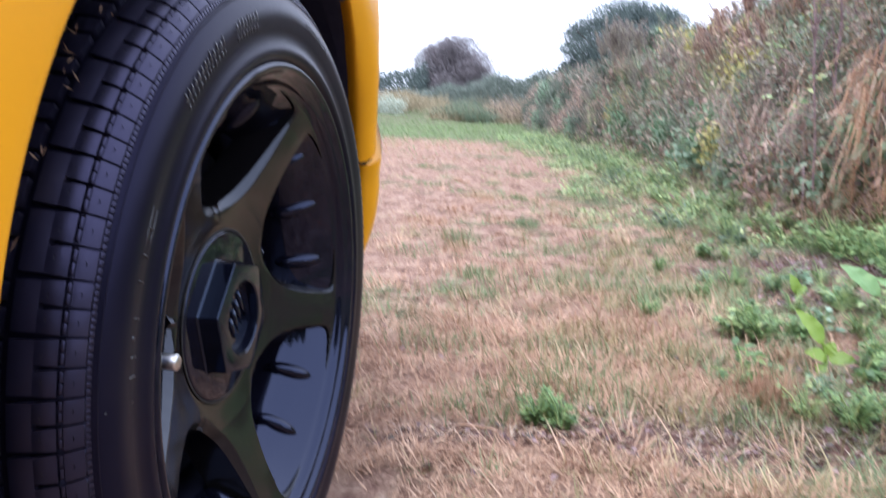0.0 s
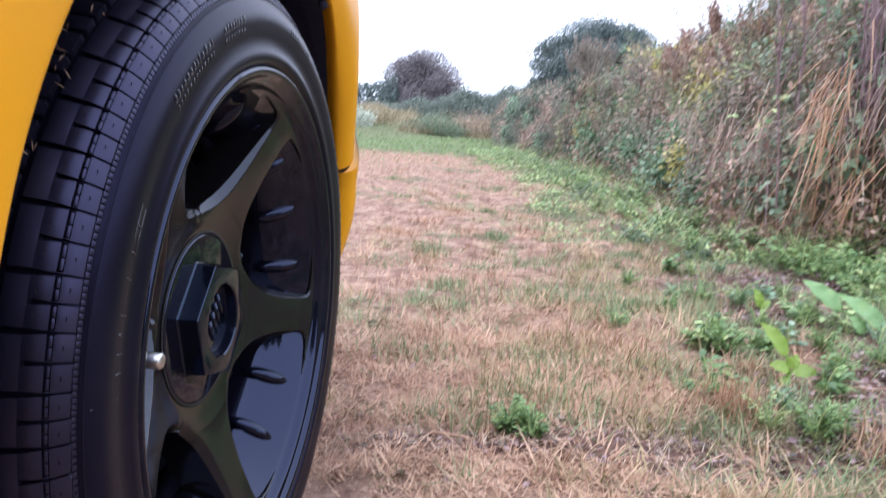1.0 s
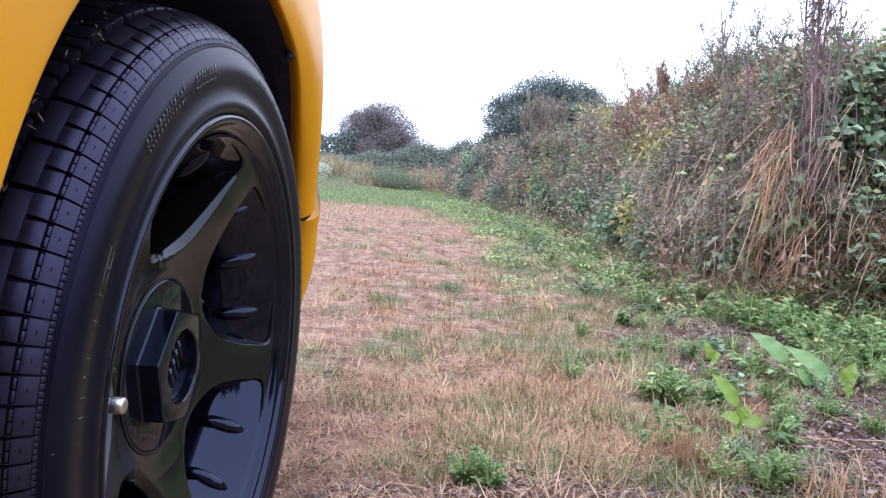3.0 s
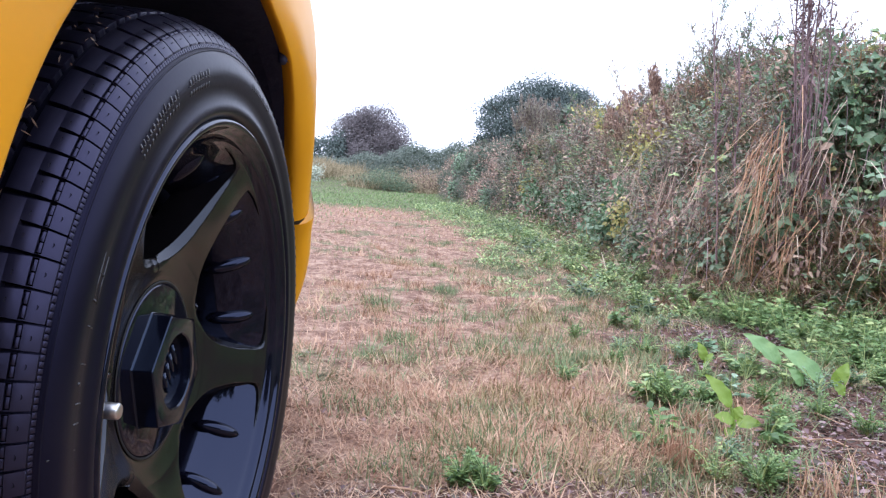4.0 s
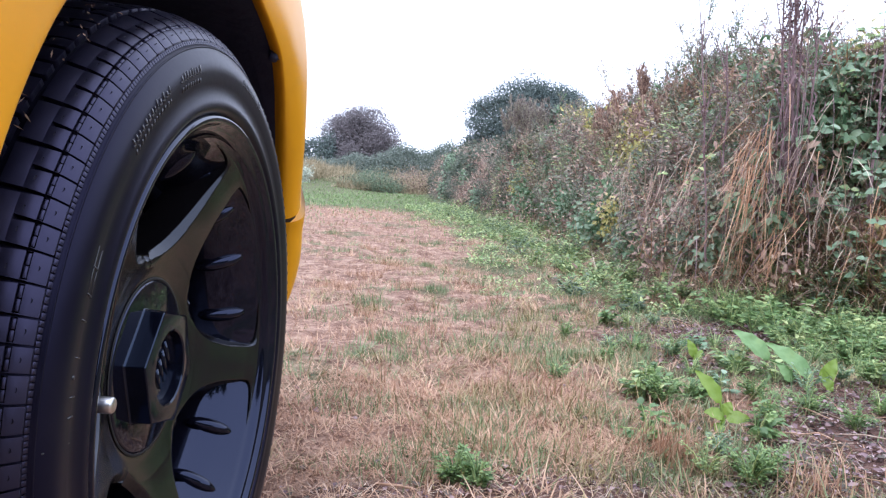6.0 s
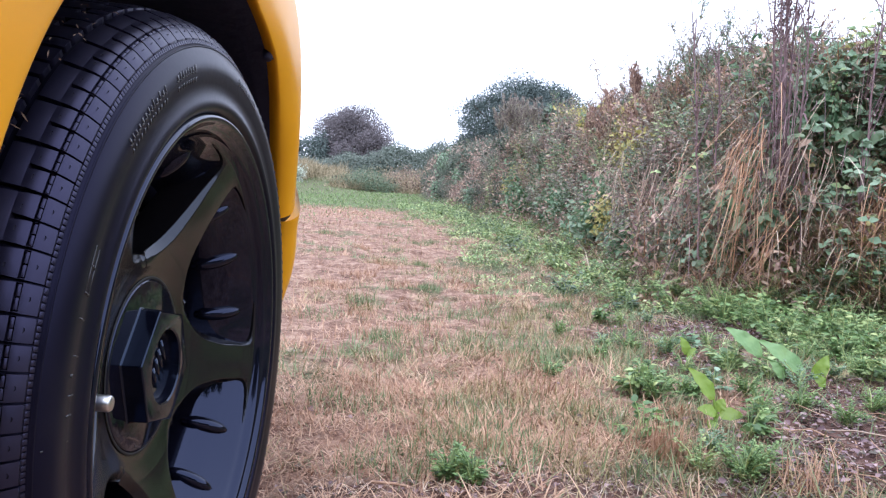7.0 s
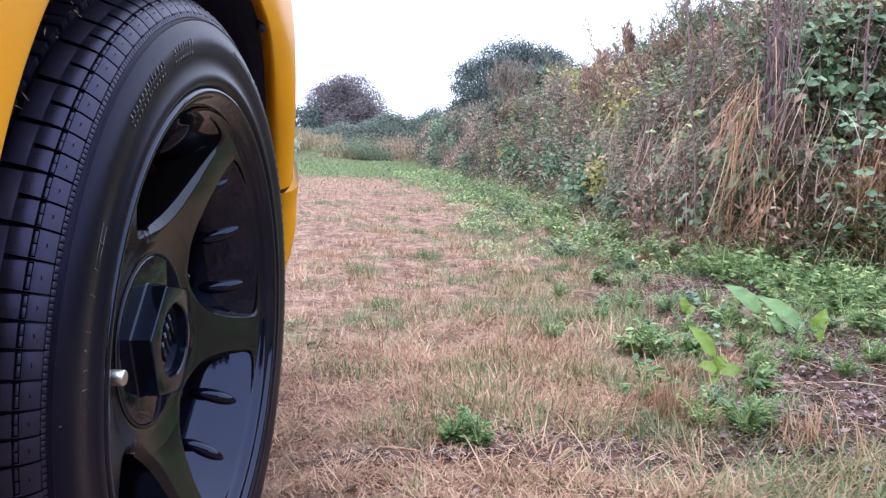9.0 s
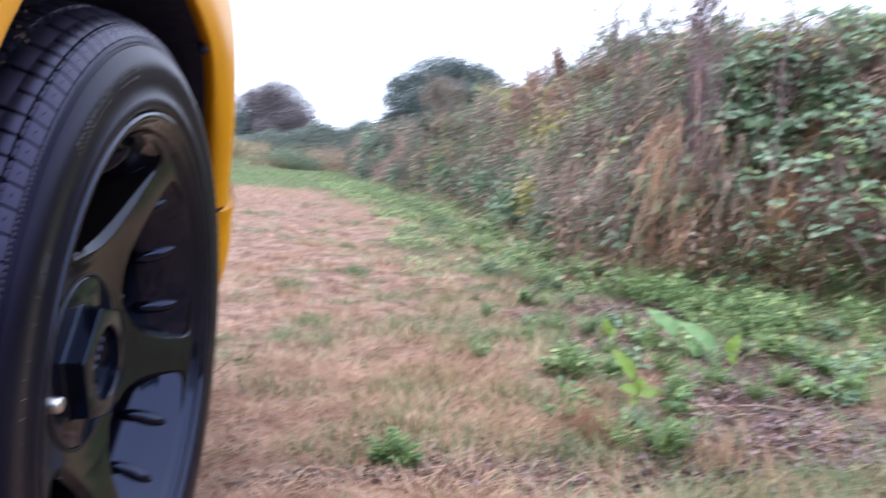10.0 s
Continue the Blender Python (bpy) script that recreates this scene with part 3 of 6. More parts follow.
def spoke_mesh(centre):
    bm = bmesh.new()
    m = 57
    s_ = np.linspace(-1, 1, m)
    shape = np.sign(s_) * (1 - (1 - np.abs(s_)) ** 1.8)
    rows = []
    for r in R_S:
        w, o = float(np.interp(r, R_DENSE, W_DENSE)), float(np.interp(r, R_DENSE, O_DENSE))
        half = radians(36.0 - w)
        row = []
        for u in shape * half:
            d = chamfer(r * math.cos(u), r * math.sin(u)) + 0.001 * math.cos(u / half * 1.57) * min(1, w / 20)
            row.append(bm.verts.new((o + d, r * math.cos(centre + u), r * math.sin(centre + u))))
        rows.append(row)
    for i in range(len(R_S) - 1):
        for j in range(m - 1):
            bm.faces.new((rows[i][j], rows[i][j + 1], rows[i + 1][j + 1], rows[i + 1][j]))
    # side walls go back into the barrel, leaning a little under
    first = int(np.searchsorted(R_S, 0.0940)) - 1
    for j, sg in ((0, 1), (m - 1, -1)):
        top, back = [], []
        for row, r in zip(rows[first:], R_S[first:]):
            v = row[j]
            a = math.atan2(v.co.z, v.co.y) - sg * 0.004 / r * (r > 0.096)
            top.append(bm.verts.new(v.co))
            back.append(bm.verts.new((v.co.x - 0.034, r * math.cos(a), r * math.sin(a))))
        for i in range(len(top) - 1):
            bm.faces.new((top[i], top[i + 1], back[i + 1], back[i]) if sg > 0 else (top[i + 1], top[i], back[i], back[i + 1]))
    bmesh.ops.recalc_face_normals(bm, faces=bm.faces)
    return bm


WINDOW_AT = 97
for k in range(5):
    part("spoke", spoke_mesh(radians(WINDOW_AT + 36 + 72 * k)), M_SATIN, wheel, "satin black spoke", True)
# rounded ribs cast into the barrel
for k in range(19):
    # the last, off the spacing, is added for a glint at the spoke's edge
    a = radians(6 - 20 * k) if k < 18 else radians(-7)
    bm = bmesh.new()
    bmesh.ops.create_uvsphere(bm, u_segments=16, v_segments=12, radius=1)
    c, s = math.cos(a), math.sin(a)
    for v in bm.verts:
        x, y, z = v.co.x * 0.021, v.co.y * 0.0080, v.co.z * 0.0125
        rad = 0.1665 + 0.55 * x + z
        v.co = (-0.046 + x, rad * c - y * s, rad * s + y * c)
    part("barrel_rib", bm, M_GLOSS, wheel, smooth=True)

# hub plate, six-sided centre nut with a round recess, valve
lathe("hub_plate", [(-0.0600, 0.0712), (-0.0530, 0.0708), (-0.0518, 0.0700), (-0.0514, 0.0680), (-0.0514, 0.0001)], M_GLOSS, wheel, "polished black hub plate", 96)
lathe("hub_groove", [(-0.0526, 0.0728), (-0.0524, 0.0728), (-0.0524, 0.0706), (-0.0526, 0.0706)], M_RECESS, wheel, "", 96)


def hub_nut():
    bm = bmesh.new()
    rings = []
    for o, r in ((-0.0513, 0.0530), (-0.0504, 0.0512), (-0.0352, 0.0506), (-0.0345, 0.0498)):
        rings.append([bm.verts.new((o, r * math.cos(radians(108 + 60 * k)), r * math.sin(radians(108 + 60 * k)))) for k in range(6)])
    for a, b in zip(rings, rings[1:]):
        for k in range(6):
            bm.faces.new((a[k], a[(k + 1) % 6], b[(k + 1) % 6], b[k]))
    seg = 48
    prev = None
    loops = []
    for o, r in ((-0.0340, 0.0315), (-0.0350, 0.0300), (-0.0420, 0.0285), (-0.0425, 0.0001)):
        loops.append([bm.verts.new((o, r * math.cos(radians(108 + 7.5 * k)), r * math.sin(radians(108 + 7.5 * k)))) for k in range(seg)])
    for a, b in zip(loops, loops[1:]):
        for k in range(seg):
            bm.faces.new((a[k], a[(k + 1) % seg], b[(k + 1) % seg], b[k]))
    for k in range(seg):
        h0 = rings[-1][k * 6 // seg]
        h1 = rings[-1][((k + 1) * 6 // seg) % 6]
        vs = [loops[0][k], loops[0][(k + 1) % seg]] + ([h1, h0] if h0 is not h1 else [h0])
        bm.faces.new(vs)
    bmesh.ops.recalc_face_normals(bm, faces=bm.faces)
    ridge = [e for e in bm.edges if len(e.link_faces) == 2 and e.calc_face_angle() > 0.5 and max(math.hypot(v.co.y, v.co.z) for v in e.verts) > 0.045]
    bmesh.ops.bevel(bm, geom=ridge, offset=0.0009, segments=2, affect="EDGES", profile=0.5)
    return bm


nut = part("hub_nut", hub_nut(), M_CAP, wheel, "black six-sided centre cap", True)
nut.data.set_sharp_from_angle(angle=radians(28))
badge = Strips()
for k in range(4):
    x = -0.012 + 0.008 * k
    bar = np.array([(-0.0423, x, -0.014), (-0.0423, x + 0.005, -0.014), (-0.0423, x + 0.005, 0.006 + 0.003 * k), (-0.0423, x, 0.006 + 0.003 * k)])
    c, s = math.cos(0.6), math.sin(0.6)
    bar[:, 1:] = bar[:, 1:] @ np.array([[c, s], [-s, c]])
    top = bar + np.array([0.0018, 0, 0])
    badge.add(np.concatenate([bar, top]), [], np.array([(4, 5, 6, 7), (0, 1, 5, 4), (1, 2, 6, 5), (2, 3, 7, 6), (3, 0, 4, 7)]))
badge.make("badge", M_CAP, nut, "plain raised bars of the cap's emblem")

va = radians(173)
stem = Strips()
vx = np.array([0, 0.186 * math.cos(va), 0.186 * math.sin(va)])
stem.tube([vx + [o, 0, 0] for o in (-0.034, -0.012, -0.0118)], [0.0052, 0.0045, 0.0036], 16)
stem.make("valve_stem", M_LINER, wheel, "black rubber valve stem", True)
capm = Strips()
capm.tube([vx + [o, 0, 0] for o in (-0.0225, -0.0222, 0.0022, 0.0032, 0.0033)], [0.0002, 0.0052, 0.0050, 0.0043, 0.0002], 18)
capm.make("valve_cap", M_STEEL, wheel, "pale metal valve cap", True)
# dark drum shape added behind the spokes, to keep light from leaking through
lathe("spoke_backing", [(-0.170, 0.150), (-0.100, 0.150), (-0.096, 0.146), (-0.096, 0.0001)], M_LINER, wheel, "dark backing added behind the spokes against stray light", 64)

# ---- bodywork round the arch ----
ARCH = 0.335


def arch_r(a):
    """The arch's radius, wider towards the door."""
    return ARCH + np.interp(np.degrees(a), [70, 125], [0.0, 0.021])


RHO = np.array([0, 0.002, 0.006, 0.012, 0.020, 0.030, 0.045, 0.07, 0.11, 0.17, 0.25, 0.35, 0.5, 1.0])


def body_x(y, z, rho, turn):
    """How far out the bodywork stands (from the wheel's outer plane)."""
    roll = np.interp(rho, [0, 0.002, 0.006, 0.012, 0.020, 0.030, 0.045], [-0.0215, -0.0165, -0.0110, -0.0065, -0.0030, -0.0010, 0.0])
    x = roll * np.interp(turn, [0.3, 0.55, 0.8, 1.0, 1.4, 2.2], [1.0, 0.75, 0.35, 0.18, 0.15, 0.15]) - 0.004 * np.clip((rho - 0.07) / 0.13, 0, 1)
    x = x + np.interp(np.degrees(turn), [15, 30, 43, 57, 75, 100, 140], [0, 0.000, 0.002, 0.0080, 0.0110, 0.007, 0]) * np.clip(1.6 - rho * 4, 0, 1)
    x = x + np.interp(np.degrees(turn), [70, 125], [0.0, 0.018])
    x = x + 0.004 * smooth_step(0.0, 0.035, rho) * np.interp(np.degrees(turn), [20, 32, 80, 120], [0, 1, 1, 0])
    x = x - 1.15 * np.clip(z - 0.52, 0, 0.2) ** 2 - 2.4 * np.clip(0.335 - z, 0, 0.2) ** 2
    x = x - 0.40 * np.clip(y - 0.290, 0, 9) ** 1.3
    return x


def body_sheet(name, a0, a1, n, y_lim, z_lim, mat, label, swell=0.0, proud=0.0):
    """A sheet of bodywork between two angles round the arch, out to the given limits, with a turned-in lip and thickness."""
    ang = np.radians(np.linspace(a0, a1, n))
    V = []
    for a in ang:
        c, s = math.cos(a), math.sin(a)
        edge = float(arch_r(a))
        far = 9.0
        if c > 1e-4:
            far = min(far, y_lim[1] / c)
        if c < -1e-4:
            far = min(far, y_lim[0] / c)
        if s > 1e-4:
            far = min(far, z_lim[1] / s)
        if s < -1e-4:
            far = min(far, z_lim[0] / s)
        rho = np.minimum(RHO, max(far - edge, 0.05)) if far - edge < 1.0 else RHO
        rho = np.where(RHO > 0.07, 0.07 + (RHO - 0.07) / 0.93 * (max(far - edge, 0.08) - 0.07), RHO)
        r = edge + rho
        y, z = r * c, r * s
        x = body_x(y, z + WZ, rho, a) + proud + swell * np.exp(-((a - ang[-1]) / 0.035) ** 2 * 0.5)
        x0 = float(x[0])
        row = [(x0 - 0.012, (edge + 0.006) * c, (edge + 0.006) * s + WZ), (x0 - 0.007, (edge + 0.002) * c, (edge + 0.002) * s + WZ), (x0 - 0.003, (edge + 0.0004) * c, (edge + 0.0004) * s + WZ)]
        row += [(xx, yy, zz + WZ) for xx, yy, zz in zip(x, y, z)]
        V.append(row)
    V = np.array(V)
    k, m = V.shape[:2]
    i = (np.arange(k - 1)[:, None] * m + np.arange(m - 1)[None]).ravel()
    return from_arrays(name, V.reshape(-1, 3), [np.stack([i, i + 1, i + m + 1, i + m], 1)], mat, car, label, True)


body_sheet("quarter_panel", 18.9, 206, 120, (-0.95, 0.80), (-0.13, 0.62), M_PAINT, "glossy yellow rear quarter panel with a round wheel arch")
bumper = body_sheet("bumper", -14, 18.3, 40, (-0.95, 0.80), (-0.10, 0.62), M_PAINT, "yellow bumper meeting the arch", 0.003, 0.004)
# dark strip added behind the joint of panel and bumper, blackening its gap
gap_strip = Strips()
for a0, a1 in ((17.6, 19.6),):
    pts = []
    for rho in (0.001, 0.01, 0.03, 0.06, 0.12, 0.25):
        for a in (radians(a0), radians(a1)):
            r = ARCH + rho
            y, z = r * math.cos(a), r * math.sin(a)
            pts.append((float(body_x(y, z + WZ, np.array(rho), a)) - 0.004, y, z + WZ))
    gap_strip.add(np.array(pts), [], np.array([(2 * k, 2 * k + 1, 2 * k + 3, 2 * k + 2) for k in range(5)]))
gap_strip.make("joint_backing", M_RECESS, car, "dark gap between panel and bumper")
# wheel arch liner
lathe("arch_liner", [(-0.0295, 0.3405), (-0.05, 0.345), (-0.10, 0.352), (-0.30, 0.36), (-0.42, 0.36), (-0.425, 0.34), (-0.425, 0.0001)], M_LINER, car, "dark wheel arch liner", 96, -40, 220).location = (0, 0, WZ)
# inner edge of the liner, following the lip
edge_rows = []
for a in np.radians(np.linspace(-14, 206, 140)):
    c, s = math.cos(a), math.sin(a)
    edge = float(arch_r(a))
    x0 = float(body_x(edge * c, edge * s + WZ, np.array(0.0), a))
    edge_rows.append([(x0 - 0.011, (edge + 0.0058) * c, (edge + 0.0058) * s + WZ), (-0.030, (edge + 0.006) * c, (edge + 0.006) * s + WZ), (-0.08, 0.351 * c, 0.351 * s + WZ)])
E3 = np.array(edge_rows)
ei = (np.arange(len(E3) - 1)[:, None] * 3 + np.arange(2)[None]).ravel()
from_arrays("liner_edge", E3.reshape(-1, 3), [np.stack([ei, ei + 1, ei + 4, ei + 3], 1)], M_LINER, car, "dark edge of the arch liner", True)
# clip on the lip
clip = Strips()
cy, cz = 0.338 * math.cos(radians(57)), 0.338 * math.sin(radians(57)) + WZ
clip.tube([(-0.0050 + dx, cy - 0.0035 * t, cz - 0.005 * t) for dx, t in ((0, -0.5), (0.0005, 0.4), (0.001, 1.2), (0.001, 1.21))], [0.005, 0.0052, 0.0042, 0.0002], 12)
clip.tube([(-0.0050, cy, cz), (0.0006, cy + 0.003, cz - 0.004), (0.0030, cy + 0.004, cz - 0.001), (0.0030, cy + 0.003, cz + 0.002)], [0.0018, 0.0015, 0.0013, 0.0010], 8)
clip.make("arch_clip", M_LINER, car, "small dark screw and clip on the arch lip", True)


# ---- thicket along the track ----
# pale leaves, used most near the viewpoint to brighten the bank by colour
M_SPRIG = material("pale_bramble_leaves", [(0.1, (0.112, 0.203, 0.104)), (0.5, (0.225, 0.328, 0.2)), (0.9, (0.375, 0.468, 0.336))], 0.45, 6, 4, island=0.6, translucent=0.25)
def unit(v):
    return v / (np.linalg.norm(v, axis=1)[:, None] + 1e-9)


def thicket_top(y):
    return np.interp(y, [0, 2.5, 3, 3.5, 4.7, 6.5, 8.5, 11, 14, 24, 34], [1.25, 1.22, 1.04, 1.0, 1.08, 1.10, 1.10, 1.0, 1.02, 1.10, 1.2]) + 0.07 * ripple(y, y * 0, 4.1, 21) + 0.04 * ripple(y, y * 0, 11, 22)


def near_slope(y, u):
    """How much further back the bank's face lies where it turns away by the viewpoint."""
    return smooth_step(3.05, 2.75, y) * np.interp(u, [0, 0.3, 1], [0.08, 0.42, 0.72])


def face_point(y, d):
    """A place at a distance in from the thicket's foot, square to its run."""
    slope = (hedge_foot(y + 0.15) - hedge_foot(y - 0.15)) / 0.3
    k = 1 / np.sqrt(1 + slope * slope)
    return hedge_foot(y) + d * k, y - d * slope * k, k, -slope * k


def thicket_points(n, y0, y1, depth, near_bias=1.6):
    """Points in the front and top of the thicket: place, outward way."""
    y = y0 + (y1 - y0) * rng.random(n) ** near_bias
    u = rng.random(n)
    top = thicket_top(y)
    z0 = 0.12
    # the face rises, leans back, and rolls over at the top
    face_x = np.interp(u, [0, 0.25, 0.6, 0.8, 1.0], [-0.08, 0.04, 0.24, 0.44, 1.0])
    face_z = np.interp(u, [0, 0.25, 0.6, 0.8, 1.0], [0.0, 0.28, 0.74, 0.98, 0.93])
    lump = 0.15 * ripple(y * 1.0, u * 1.6, 4.5, 31) + 0.08 * ripple(y, u * 2.0, 13, 32)
    lump = np.where(y < 3.2, np.clip(lump, -0.22, 0.03), np.clip(lump, -0.30, 0.22))
    x, y, nx_, ny_ = face_point(y, face_x - lump + rng.exponential(depth, n) + near_slope(y, u))
    z = z0 + (top - z0) * (face_z + 0.06 * ripple(y, u, 9, 33)) - rng.random(n) * depth * 0.5
    flat = np.interp(u, [0, 0.6, 1], [-1, -0.8, -0.1])
    out = np.stack([flat * nx_, flat * ny_ - 0.35, np.interp(u, [0, 0.6, 1], [0.25, 0.6, 1.0])], 1)
    z = np.maximum(z, ground_z(x, y) + 0.01)
    return np.stack([x, y, z], 1), unit(out), u


def species(p, seed, f=2.6):
    """A patchy field for which plant grows where."""
    return ripple(p[:, 1], p[:, 2] * 1.7 + p[:, 0] * 0.6, f, seed)


def leafy(st, p, out, length, ratio=0.62, spread=0.9, tri=False):
    n = len(p)
    j = rng.normal(0, spread, (n, 3))
    way = unit(out * 0.35 + j + np.array([0, 0, -0.25]))
    up = unit(out + rng.normal(0, 0.45, (n, 3)) + np.array([0, 0, 0.5]))
    if np.mean(length) < 0.022:
        st.flakes(p, way, up, length, length * ratio * 1.1)
    else:
        st.leaves(p, way, up, length, length * ratio, 0.18, 0.22)
    if tri:
        side = unit(np.cross(way, up))
        for sg in (-1, 1):
            st.leaves(p, unit(way * 0.35 + side * sg), up, length * 0.8, length * 0.8 * ratio, 0.18, 0.25)


def arcs(st, p, az, length, droop, r, seg=5, sides=3, rise=0.9):
    """Thin arching stems, thrown up and hanging over."""
    for k in range(len(p)):
        t = np.linspace(0, 1, seg)
        h = length[k] * t
        q = p[k] + np.stack([np.cos(az[k]) * h * 0.75, np.sin(az[k]) * h * 0.75, rise * h - droop[k] * length[k] * t ** 2], 1)
        st.tube(q, r[k] * (1 - 0.7 * t), sides)


M_YELLOW = material("yellowing_leaves", [(0.1, (0.26, 0.24, 0.07)), (0.5, (0.48, 0.43, 0.14)), (0.9, (0.66, 0.58, 0.26))], 0.5, 3, 4, island=0.6, translucent=0.35)
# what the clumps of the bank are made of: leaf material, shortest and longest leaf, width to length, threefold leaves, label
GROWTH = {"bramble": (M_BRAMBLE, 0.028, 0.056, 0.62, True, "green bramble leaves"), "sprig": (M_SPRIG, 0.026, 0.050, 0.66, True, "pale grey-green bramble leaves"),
          "small": (M_HEDGE, 0.013, 0.030, 0.5, False, "small dull green leaves"), "withered": (M_DEADLEAF, 0.018, 0.045, 0.38, False, "curled brown withered leaves"),
          "seeding": (M_SPRAY, 0.008, 0.020, 0.5, False, "purplish-brown seed clusters"), "yellowing": (M_YELLOW, 0.020, 0.042, 0.55, False, "yellowing leaves")}
# the near stretch gets more pale sprig leaves, so it looks better lit
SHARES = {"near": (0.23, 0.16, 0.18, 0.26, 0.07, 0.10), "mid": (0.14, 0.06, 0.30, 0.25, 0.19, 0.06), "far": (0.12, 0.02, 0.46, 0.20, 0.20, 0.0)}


def clumps(n, y0, y1, share, size, seed):
    """Leafy clumps set over the face and top of the bank: centre, outward way, radius and growth of each."""
    q = np.random.default_rng(seed)
    y = y0 + (y1 - y0) * q.random(n) ** 1.15
    u = q.random(n) ** 0.9
    near = smooth_step(3.15, 2.75, y)
    d = np.interp(u, [0, 0.25, 0.6, 0.8, 1.0], [-0.06, 0.05, 0.24, 0.44, 1.0]) + near_slope(y, u) - q.uniform(-0.14, 0.18, n) * (1 - 0.6 * near)
    hump = np.interp(u, [0, 0.25, 0.6, 0.8, 1.0], [0.02, 0.28, 0.72, 0.95, 0.90])
    x, y, nx_, ny_ = face_point(y, d)
    z = np.maximum(0.12 + (thicket_top(y) - 0.14) * hump, ground_z(x, y) + 0.02)
    flat = np.interp(u, [0, 0.6, 1], [-1, -0.8, -0.1])
    out = unit(np.stack([flat * nx_, flat * ny_ - 0.35, np.interp(u, [0, 0.6, 1], [0.3, 0.65, 1.0])], 1))
    rad = q.uniform(0.055, 0.155, n) * np.clip(0.85 + 0.035 * y, 0.9, 1.8)
    # neighbours tend to be the same plant
    field = 0.5 + 0.5 * np.sin(2.1 * ripple(y, z * 1.7, 3.2, seed + 5) + q.normal(0, 0.45, n) + 4 * q.random(n) * (q.random(n) < 0.35))
    order = np.argsort(np.argsort(field)) / n
    kind = np.searchsorted(np.cumsum(share), order, side="right").clip(0, 5)
    return np.stack([x, y, z], 1), out, rad, kind


# the first stretch is unseen, added for the wheel to mirror something dark
STRETCHES = (("unseen bramble bank added behind the viewpoint for dark reflections", -5.0, 1.2, 90, 28, 2.2, "far"),
             ("bramble bank curving away from the track", 1.2, 2.3, 70, 40, 1.3, "near"),
             ("tangled green bramble with withered stalks beside the track", 2.3, 3.1, 260, 36, 1.0, "near"),
             ("green bramble with fallen straw beside the track", 3.1, 4.4, 170, 60, 1.0, "mid"),
             ("mixed bramble and withered weeds further along the track", 4.4, 8.5, 420, 70, 0.95, "mid"),
             ("dense dull green bramble bank beside the track", 8.5, 15.0, 460, 85, 1.0, "far"),
             ("distant bramble bank at the field's end", 15.0, 27.0, 330, 80, 1.5, "far"))
for seed, (label, y0, y1, count, per, size, where) in enumerate(STRETCHES):
    t = thing("bramble_thicket", label, "bramble", (float(hedge_foot((y0 + y1) / 2)) + 0.3, (y0 + y1) / 2, 0.2), "brambles along the track")
    org = np.array(t.location)
    close = 2.0 < y0 < 4.0
    ctr, out, rad, kind = clumps(count, y0, y1, SHARES[where], size, 200 + seed)
    for k, (nm, (mat, lo, hi, ratio, tri, lb)) in enumerate(GROWTH.items()):
        pick = np.flatnonzero(kind == k)
        mat = M_DULL if where == "far" and nm in ("bramble", "small") else mat
        if not len(pick):
            continue
        m = int(per * len(pick) * (1.0 if tri else 2.1) * (0.8 if close and tri else 1.0))
        w = pick[rng.integers(0, len(pick), m)]
        v = unit(rng.normal(0, 1, (m, 3)))
        back = (v * out[w]).sum(1) < -0.25
        v = np.where(back[:, None], -v, v)
        p = ctr[w] + v * (rad[w] * np.clip(rng.normal(0.8, 0.25, m), 0.1, 1.5))[:, None] * np.array([1, 1, 1.15])
        p[:, 2] = np.maximum(p[:, 2], ground_z(p[:, 0], p[:, 1]) + 0.008)
        st = Strips()
        L = rng.uniform(lo, hi, m) * size
        if close:
            leafy(st, p, unit(v + out[w]), L, ratio, 0.75, tri=tri)
        else:
            face = unit(v + out[w])
            reps = 2 if tri else 1
            for _ in range(reps):
                st.flakes(p + rng.normal(0, 0.01, (m, 3)), unit(face * 0.4 + rng.normal(0, 0.8, (m, 3))), unit(face + rng.normal(0, 0.45, (m, 3)) + np.array([0, 0, 0.5])), L, L * ratio * 1.15)
        st.make(nm + "_foliage", mat, t, lb, origin=org, many=9)
    # twiggy inside of the bank, seen in the gaps, which its dark colour deepens
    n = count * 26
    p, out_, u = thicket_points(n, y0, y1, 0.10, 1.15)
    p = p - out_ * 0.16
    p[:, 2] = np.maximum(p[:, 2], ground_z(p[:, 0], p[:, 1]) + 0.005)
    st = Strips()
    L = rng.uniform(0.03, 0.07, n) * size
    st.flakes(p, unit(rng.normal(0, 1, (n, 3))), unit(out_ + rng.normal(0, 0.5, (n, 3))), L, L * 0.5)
    # the nearest stretch takes the lighter leaf colour, to lift its dim gaps
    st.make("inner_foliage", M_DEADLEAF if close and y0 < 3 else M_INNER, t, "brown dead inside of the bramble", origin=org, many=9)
    # fallen and standing straw in the tangle
    n = int(count * (16 if close else 12))
    p, out_, u = thicket_points(n, y0, y1, 0.05, 1.2)
    p = p[species(p, 45, 1.7) > -0.4]
    n = len(p)
    st = Strips()
    st.blades(p, rng.normal(3.6, 1.0, n), rng.uniform(0.10, 0.34, n) * (0.8 + 0.2 * size), rng.uniform(0.0018, 0.0042, n) * size, rng.uniform(0.3, 1.5, n), rng.uniform(0.2, 1.3, n), 3)
    st.make("dead_growth", M_STALK, t, "pale and brown hanging dry stems", origin=org, many=9)
    n = 90 if close else 60
    p, out_, u = thicket_points(n, y0, y1, 0.06, 1.1)
    st = Strips()
